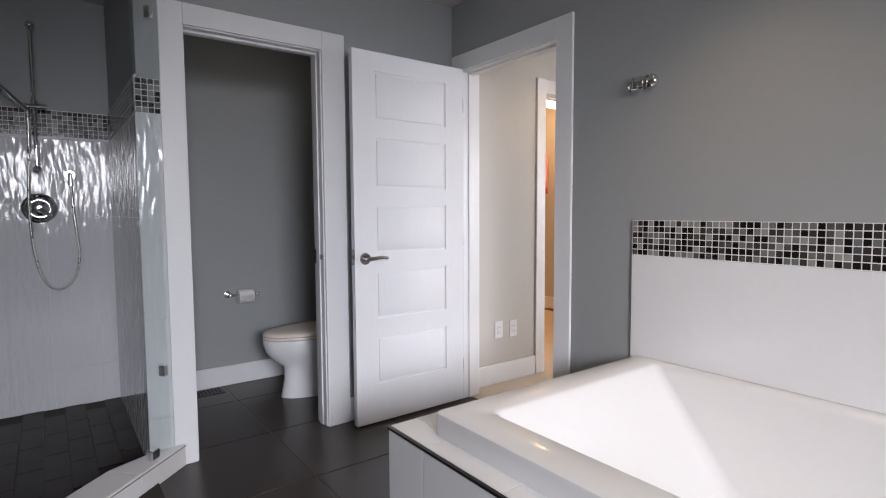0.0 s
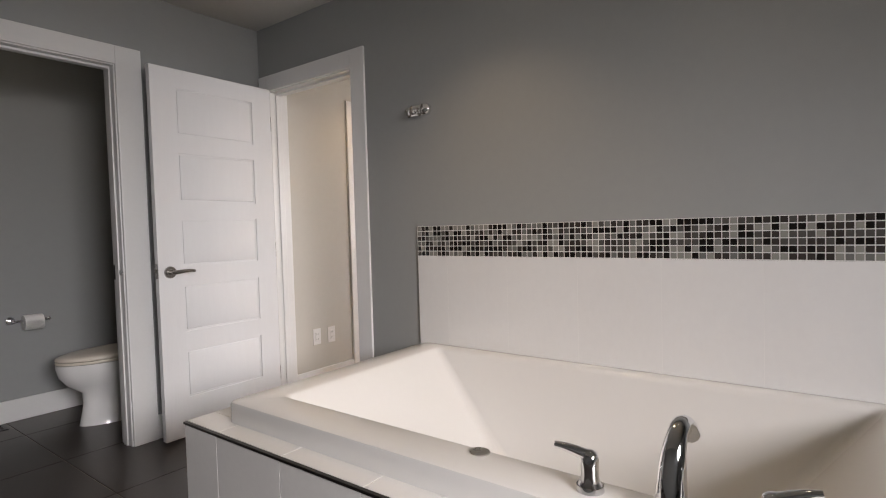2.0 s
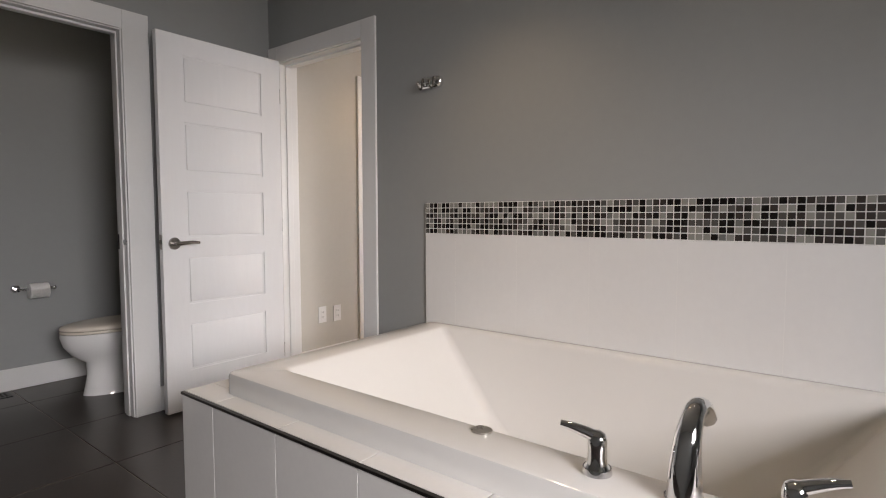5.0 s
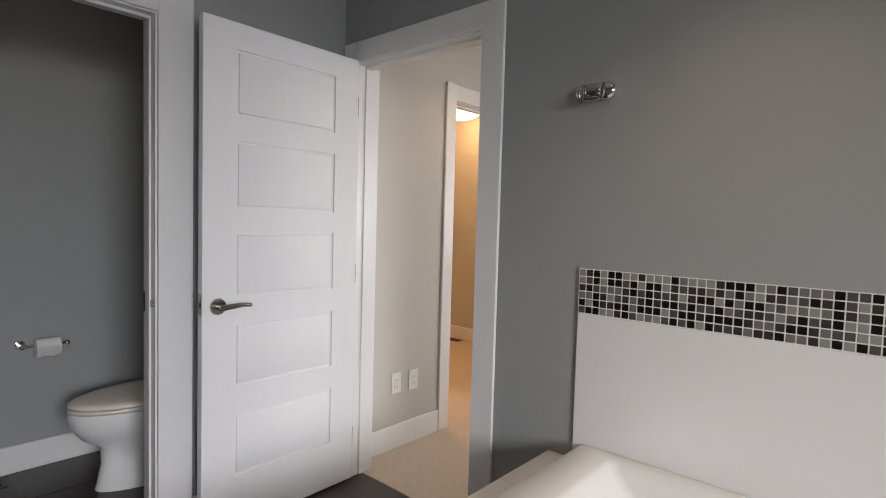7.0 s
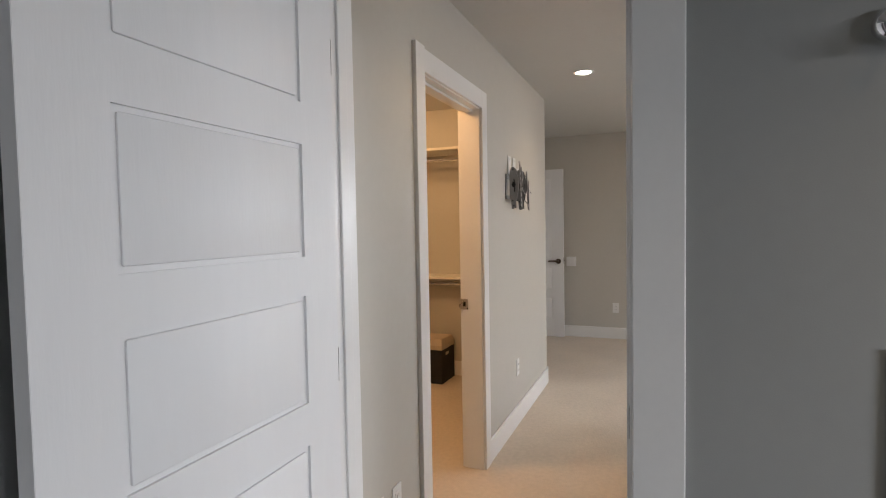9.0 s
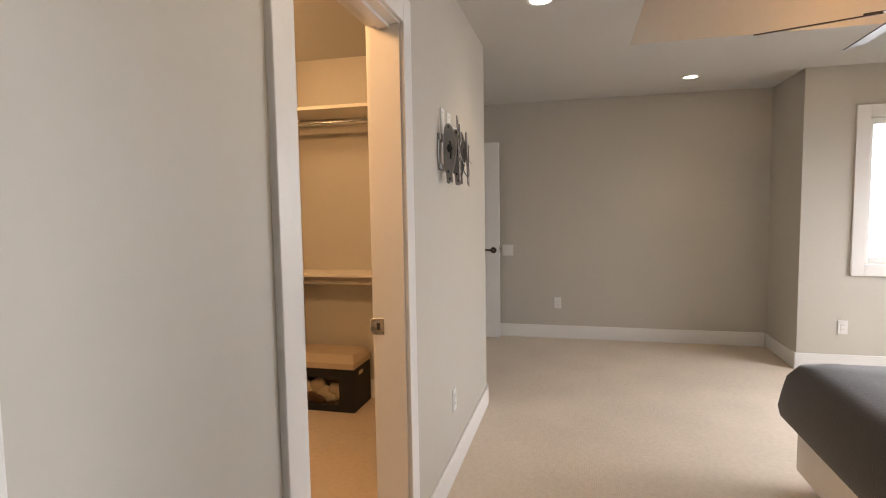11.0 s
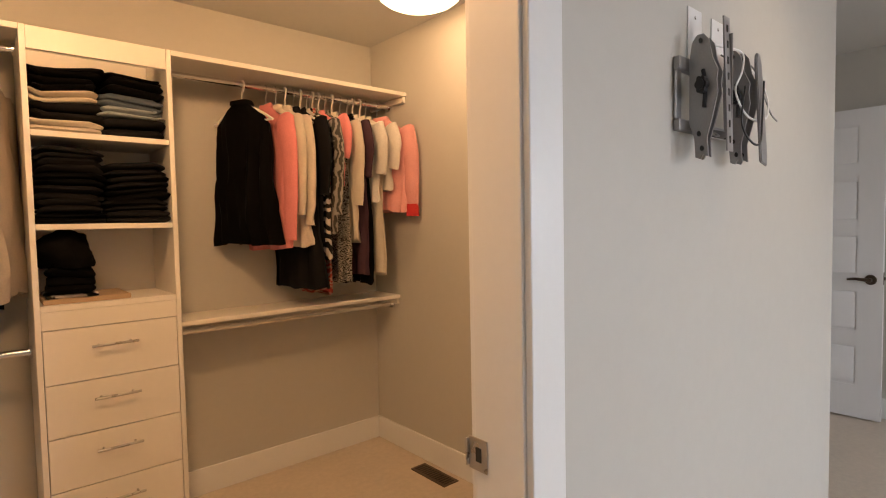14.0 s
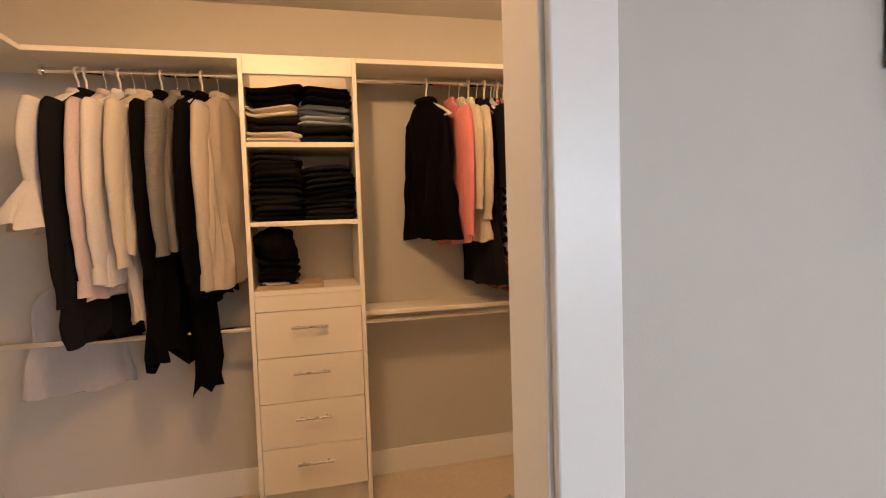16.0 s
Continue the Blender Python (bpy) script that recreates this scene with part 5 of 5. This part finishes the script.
flat = thing("flat_box", (1.28, 2.07, 1.0685), "flat kraft cardboard box on the tower shelf", "box")
part("box", boxes([(1.13, 1.94, 1.0685, 1.42, 2.2, 1.089)], 0.003, 1), material("kraft card", (0.42, 0.3, 0.19), 0.8, vary=0.06), flat)
part("striped_band", boxes([(1.14, 1.945, 1.0895, 1.31, 2.15, 1.1045)], 0.004, 1), STRIPE, flat, "black and white striped fabric band")

# ---- storage box in the alcove ----
bx = thing("storage_box", (3.2, 1.11, 0), "black fabric storage box with a beige lid and clear window", "storage box")
X0, X1, Y0, Y1 = 3.045, 3.34, 0.86, 1.36
for row in ((X0, Y0, 0.001, X1, Y0 + 0.01, 0.3), (X0, Y1 - 0.01, 0.001, X1, Y1, 0.3), (X1 - 0.01, Y0 + 0.01, 0.001, X1, Y1 - 0.01, 0.3), (X0 + 0.01, Y0 + 0.01, 0.001, X1 - 0.01, Y1 - 0.01, 0.012)):
    part("panel", boxes([row]), BASKET, bx)
for row in ((X0, Y0 + 0.01, 0.001, X0 + 0.01, Y1 - 0.01, 0.045), (X0, Y0 + 0.01, 0.235, X0 + 0.01, Y1 - 0.01, 0.3), (X0, Y0 + 0.01, 0.045, X0 + 0.01, Y0 + 0.11, 0.235), (X0, Y1 - 0.05, 0.045, X0 + 0.01, Y1 - 0.01, 0.235)):
    part("front_border", boxes([row]), BASKET, bx)
part("window_film", boxes([(X0 + 0.004, Y0 + 0.11, 0.045, X0 + 0.006, Y1 - 0.05, 0.235)]), GLASS, bx, "clear plastic window")
bm = bmesh.new()
loft(bm, [rounded(X0 - 0.012, Y0 - 0.006, X1 + 0.002, Y1 + 0.006, 0.006, 0.301, 3), rounded(X0 - 0.012, Y0 - 0.006, X1 + 0.002, Y1 + 0.006, 0.006, 0.34, 3),
          rounded(X0 + 0.045, Y0 + 0.02, X1 - 0.01, Y1 - 0.02, 0.01, 0.385, 3), rounded(X0 + 0.07, Y0 + 0.03, X1 - 0.03, Y1 - 0.03, 0.01, 0.387, 3)])
part("lid", bm, LID, bx, "beige fabric lid")
part("side_label", boxes([(3.13, Y0 - 0.002, 0.24, 3.2, Y0 - 0.0005, 0.265)]), LID, bx)
bm = bmesh.new()
rg = random.Random(3)
for i in range(7):
    y = Y0 + 0.12 + 0.045 * i
    ball(bm, (X0 + 0.07, y, 0.09 + 0.07 * rg.random()), 0.05, 12, (0.9, 0.9 + 0.5 * rg.random(), 0.8 + 0.6 * rg.random()))
for v in bm.verts:
    v.co += Vector((0.5, 1, 1)) * 0.012 * noise.noise(v.co * 28)
    v.co.z = max(v.co.z, 0.014)
part("contents", bm, cloth("pale crumpled fabric", (0.5, 0.4, 0.3)), bx, "crumpled pale and brown fabric", smooth=60)
bm = bmesh.new()
for i in range(3):
    ball(bm, (X0 + 0.055, Y0 + 0.28 + 0.06 * i, 0.075 + 0.012 * i), 0.05, 12, (0.8, 1.2, 0.9))
for v in bm.verts:
    v.co += Vector((0.5, 1, 1)) * 0.01 * noise.noise(v.co * 30)
    v.co.z = max(v.co.z, 0.014)
part("contents", bm, cloth("brown fabric", (0.08, 0.035, 0.02)), bx, smooth=60)

# ---- strike plate on the closet jamb ----
strike = thing("strike_plate", (1.6, 0.12, 0.945), "brushed nickel strike plate on the closet jamb", "strike plate")
part("plate", boxes([(1.6115, 0.1, 0.908, 1.6138, 0.146, 0.968)], 0.001, 1), NICKEL, strike)
# no hole is cut: its shade is a thin dark patch
part("latch_hole", boxes([(1.611, 0.114, 0.925, 1.6116, 0.128, 0.951)]), GAPSHADE, strike)
part("lip", boxes([(1.606, 0.1455, 0.913, 1.6138, 0.15, 0.963)], 0.001, 1), NICKEL, strike)

# ---- wall mount for a screen ----
mount = thing("screen_mount", (2.35, -0.015, 1.6), "empty grey steel screen wall mount with loose cables", "wall mount")
part("wall_rail", boxes([(2.17, -0.045, 1.665, 2.52, -0.016, 1.7), (2.17, -0.045, 1.51, 2.52, -0.016, 1.54), (2.17, -0.03, 1.54, 2.2, -0.017, 1.665), (2.49, -0.03, 1.54, 2.52, -0.017, 1.665)], 0.003, 1), STEEL, mount)


def arm(x, lean, y0):
    """A notched steel arm plate standing off the wall."""
    bm = bmesh.new()
    outline = [(-0.04, 1.735), (-0.06, 1.752), (-0.085, 1.752), (-0.105, 1.735), (-0.118, 1.69), (-0.14, 1.655), (-0.135, 1.63), (-0.14, 1.6), (-0.12, 1.54), (-0.1, 1.49), (-0.105, 1.44), (-0.085, 1.447), (-0.075, 1.435), (-0.055, 1.44), (-0.05, 1.49), (-0.03, 1.53), (-0.03, 1.69)]
    rings = [[(x + dx + lean * (z - 1.6), y0 + y, z) for y, z in outline] for dx in (-0.0025, 0.0025)]
    loft(bm, rings)
    a = part("arm_plate", bm, STEEL, mount)
    for y, z in ((-0.075, 1.735), (-0.07, 1.5), (-0.082, 1.462)):
        bm = bmesh.new()
        xx = x + lean * (z - 1.6)
        rod(bm, (xx - 0.006, y0 + y, z), (xx + 0.006, y0 + y, z), 0.007, 12)
        part("bolt", bm, BLACKPLASTIC, a)
    # raised black bead in place of the darkness inside a curved slot
    bm = bmesh.new()
    tube(bm, curve([(x - 0.004, y0 - 0.085, 1.66), (x - 0.005, y0 - 0.095, 1.62), (x - 0.004, y0 - 0.09, 1.565)], 5), 0.007, 8)
    part("slot", bm, BLACKPLASTIC, a)
    bm = bmesh.new()
    for k in range(6):
        an = radians(60 * k)
        rod(bm, (x - 0.026, y0 - 0.09 + 0.014 * math.cos(an), 1.62 + 0.014 * math.sin(an)), (x - 0.008, y0 - 0.09 + 0.014 * math.cos(an), 1.62 + 0.014 * math.sin(an)), 0.009, 10)
    rod(bm, (x - 0.03, y0 - 0.09, 1.62), (x, y0 - 0.09, 1.62), 0.014, 14)
    part("knob", bm, BLACKPLASTIC, a, "black plastic star knob")
    return a


arm(2.215, 0.0, -0.02)
arm(2.46, 0.0, -0.02)
arm(2.25, 0.05, -0.012)
arm(2.425, -0.06, -0.012)
def upright(x, y, z0, z1, lean):
    bm = bmesh.new()
    loft(bm, [[(x + dx, y + lean * (z - z0) + dy, z) for dx, dy in ((-0.016, -0.003), (0.016, -0.003), (0.016, 0.003), (-0.016, 0.003))] for z in (z0, z0 + 0.02, z1 - 0.03, z1)])
    u = part("upright", bm, STEEL, mount)
    for k in range(8):
        z = z0 + 0.03 + (z1 - z0 - 0.06) * k / 7
        # slots are dark boxes on uncut steel, their shade put into the colour
        part("slot", boxes([(x - 0.004, y + lean * (z - z0) - 0.0045, z - 0.009, x + 0.004, y + lean * (z - z0) - 0.0028, z + 0.009)]), GAPSHADE, u)
    bm = boxes([(x + 0.013, y, z0 + 0.01, x + 0.017, y + 0.02, z1 - 0.04)])
    part("flange", bm, STEEL, u)


upright(2.275, -0.165, 1.455, 1.80, 0.05)
bm = bmesh.new()
outline = [(-0.02, 1.44), (0.02, 1.43), (0.024, 1.46), (0.02, 1.71), (0.012, 1.735), (0.0, 1.742), (-0.012, 1.735), (-0.018, 1.71)]
loft(bm, [[(2.445 + 0.16 * (1.75 - z) + a, -0.165 + b, z) for a, z in outline] for b in (-0.006, 0.006)])
bmesh.ops.bevel(bm, geom=bm.edges[:], offset=0.003, segments=2, affect="EDGES")
part("side_bar", bm, STEEL, mount, smooth=40)
for x, label in ((2.287, "white blank wall plate with a cable slot"), (2.412, "white blank wall plate")):
    p = thing("wall_plate", (x, -0.015, 1.77), label, "wall plate")
    part("plate", boxes([(x - 0.038, -0.021, 1.71, x + 0.038, -0.0155, 1.83)], 0.002, 2), WHITEPLASTIC, p)
    for z in (1.73, 1.81):
        bm = bmesh.new()
        rod(bm, (x, -0.0205, z), (x, -0.0225, z), 0.004, 10)
        part("screw", bm, NICKEL, p)


def cable(points, r, mat, label):
    c = thing("cable", points[0], label, "cable")
    bm = bmesh.new()
    tube(bm, curve(points, 10), r, 8)
    part("wire", bm, mat, c, smooth=60)
    return c


WIREGREY = material("grey cable", (0.25, 0.24, 0.23), 0.5)
cable([(2.30, -0.022, 1.74), (2.32, -0.07, 1.725), (2.40, -0.1, 1.725), (2.44, -0.11, 1.715), (2.40, -0.13, 1.66), (2.36, -0.13, 1.6), (2.42, -0.14, 1.54), (2.52, -0.15, 1.54), (2.57, -0.14, 1.59), (2.55, -0.12, 1.66), (2.50, -0.1, 1.69)], 0.0035, WHITEPLASTIC, "looped white cable on the screen mount")
cable([(2.42, -0.022, 1.73), (2.45, -0.08, 1.70), (2.48, -0.12, 1.69), (2.53, -0.13, 1.63), (2.58, -0.14, 1.57), (2.61, -0.15, 1.55)], 0.003, WIREGREY, "grey cable with a bare end")
cable([(2.36, -0.1, 1.63), (2.34, -0.1, 1.53), (2.37, -0.12, 1.48), (2.43, -0.12, 1.485), (2.46, -0.11, 1.56), (2.47, -0.11, 1.66)], 0.0035, BLACKPLASTIC, "black cable looped on the mount")
bm = bmesh.new()
rod(bm, (2.22, -0.06, 1.515), (2.46, -0.06, 1.515), 0.012, 14)
part("tie_bar", bm, CHROME, mount, smooth=50)


for ob in [o for o in scene.objects if o.parent is None and o.name.split(".")[0] in ("screen_mount", "wall_plate", "cable")]:
    ob.location.x -= 0.06
    ob.location.y += 0.035
    ob.location.z += 0.0 if ob.name.startswith("wall_plate") else 0.02
    ob.scale = (0.92, 0.55, 1.0 if ob.name.startswith("wall_plate") else 0.85)

# ---- pieces of floors and mosaic bands ----
def shared(name, mesh, parent, at):
    ob = new(name, mesh)
    ob.parent = parent
    ob.location = Vector(at) - ORIGIN[parent.name]
    return ob


S = 0.6085
tile_mesh = finish("tile", boxes([(-S / 2 + 0.0022, -S / 2 + 0.0022, -0.006, S / 2 - 0.0022, S / 2 - 0.0022, 0.0)], 0.0012, 1), FLOORTILE)
for i in range(5):
    for j in range(12):
        shared("tile", tile_mesh, bath_floor, (-1.153 - 0.305 + S * (i - 3) + S, 0.13 + 0.305 - S * (j - 1), 0))
small = finish("tile", boxes([(-0.0485, -0.1485, -0.004, 0.0485, 0.1485, 0.004)], 0.001, 1), SHOWERTILE)
for i in range(11):
    for j in range(7):
        x, y = -1.787 - 0.1 * i, 1.06 - 0.3 * j + (0.15 if i % 2 else 0)
        if x - y < -1.96 and y < 1.2:
            shared("tile", small, shower_floor, (x, min(y, 1.07), 0.014))
P, Q = 0.025, 0.0108
part("grout_band", boxes([(-0.0112, -3.36, 0.9885, -0.006, -1.297, 1.1405)]), GROUT, tub_wall)
part("grout_band", boxes([(-2.9, 1.2142, 1.629, -1.741, 1.2195, 1.783), (-1.7452, 0.0, 1.629, -1.7405, 1.2142, 1.783), (-1.744, -0.0078, 1.6185, -1.646, -0.003, 1.7695)]), GROUT, shower_wall)
cell = finish("mosaic_tile", boxes([(-0.004, -Q, -Q, 0.004, Q, Q)], 0.001, 1), MOSAIC)
for i in range(50):
    for j in range(6):
        shared("mosaic_tile", cell, tub_wall, (-0.0085, -1.3105 - P * i, 1.0025 + P * j))
bm = bmesh.new()
for i in range(50, 82):
    for j in range(6):
        y, z = -1.3105 - P * i, 1.0025 + P * j
        box(bm, -0.0125, y - Q, z - Q, -0.0045, y + Q, z + Q)
part("mosaic_run", bm, MOSAICREST, tub_wall)["kind"] = "stuff"
face = finish("mosaic_tile", boxes([(-Q, -0.004, -Q, Q, 0.004, Q)], 0.001, 1), MOSAIC)
for i in range(4):
    for j in range(6):
        shared("mosaic_tile", face, shower_wall, (-1.7318 + 0.0246 * i, -0.006, 1.6315 + P * j))
for i in range(29):
    for j in range(6):
        shared("mosaic_tile", face, shower_wall, (-1.76 - P * i, 1.216, 1.6435 + P * j))
bm = bmesh.new()
for i in range(29, 45):
    for j in range(6):
        x, z = -1.76 - P * i, 1.6435 + P * j
        box(bm, x - Q, 1.212, z - Q, x + Q, 1.22, z + Q)
for i in range(47):
    for j in range(6):
        y, z = 1.196 - P * i, 1.6435 + P * j
        box(bm, -1.7475, y - Q, z - Q, -1.7395, y + Q, z + Q)
part("mosaic_run", bm, MOSAICREST, shower_wall)["kind"] = "stuff"
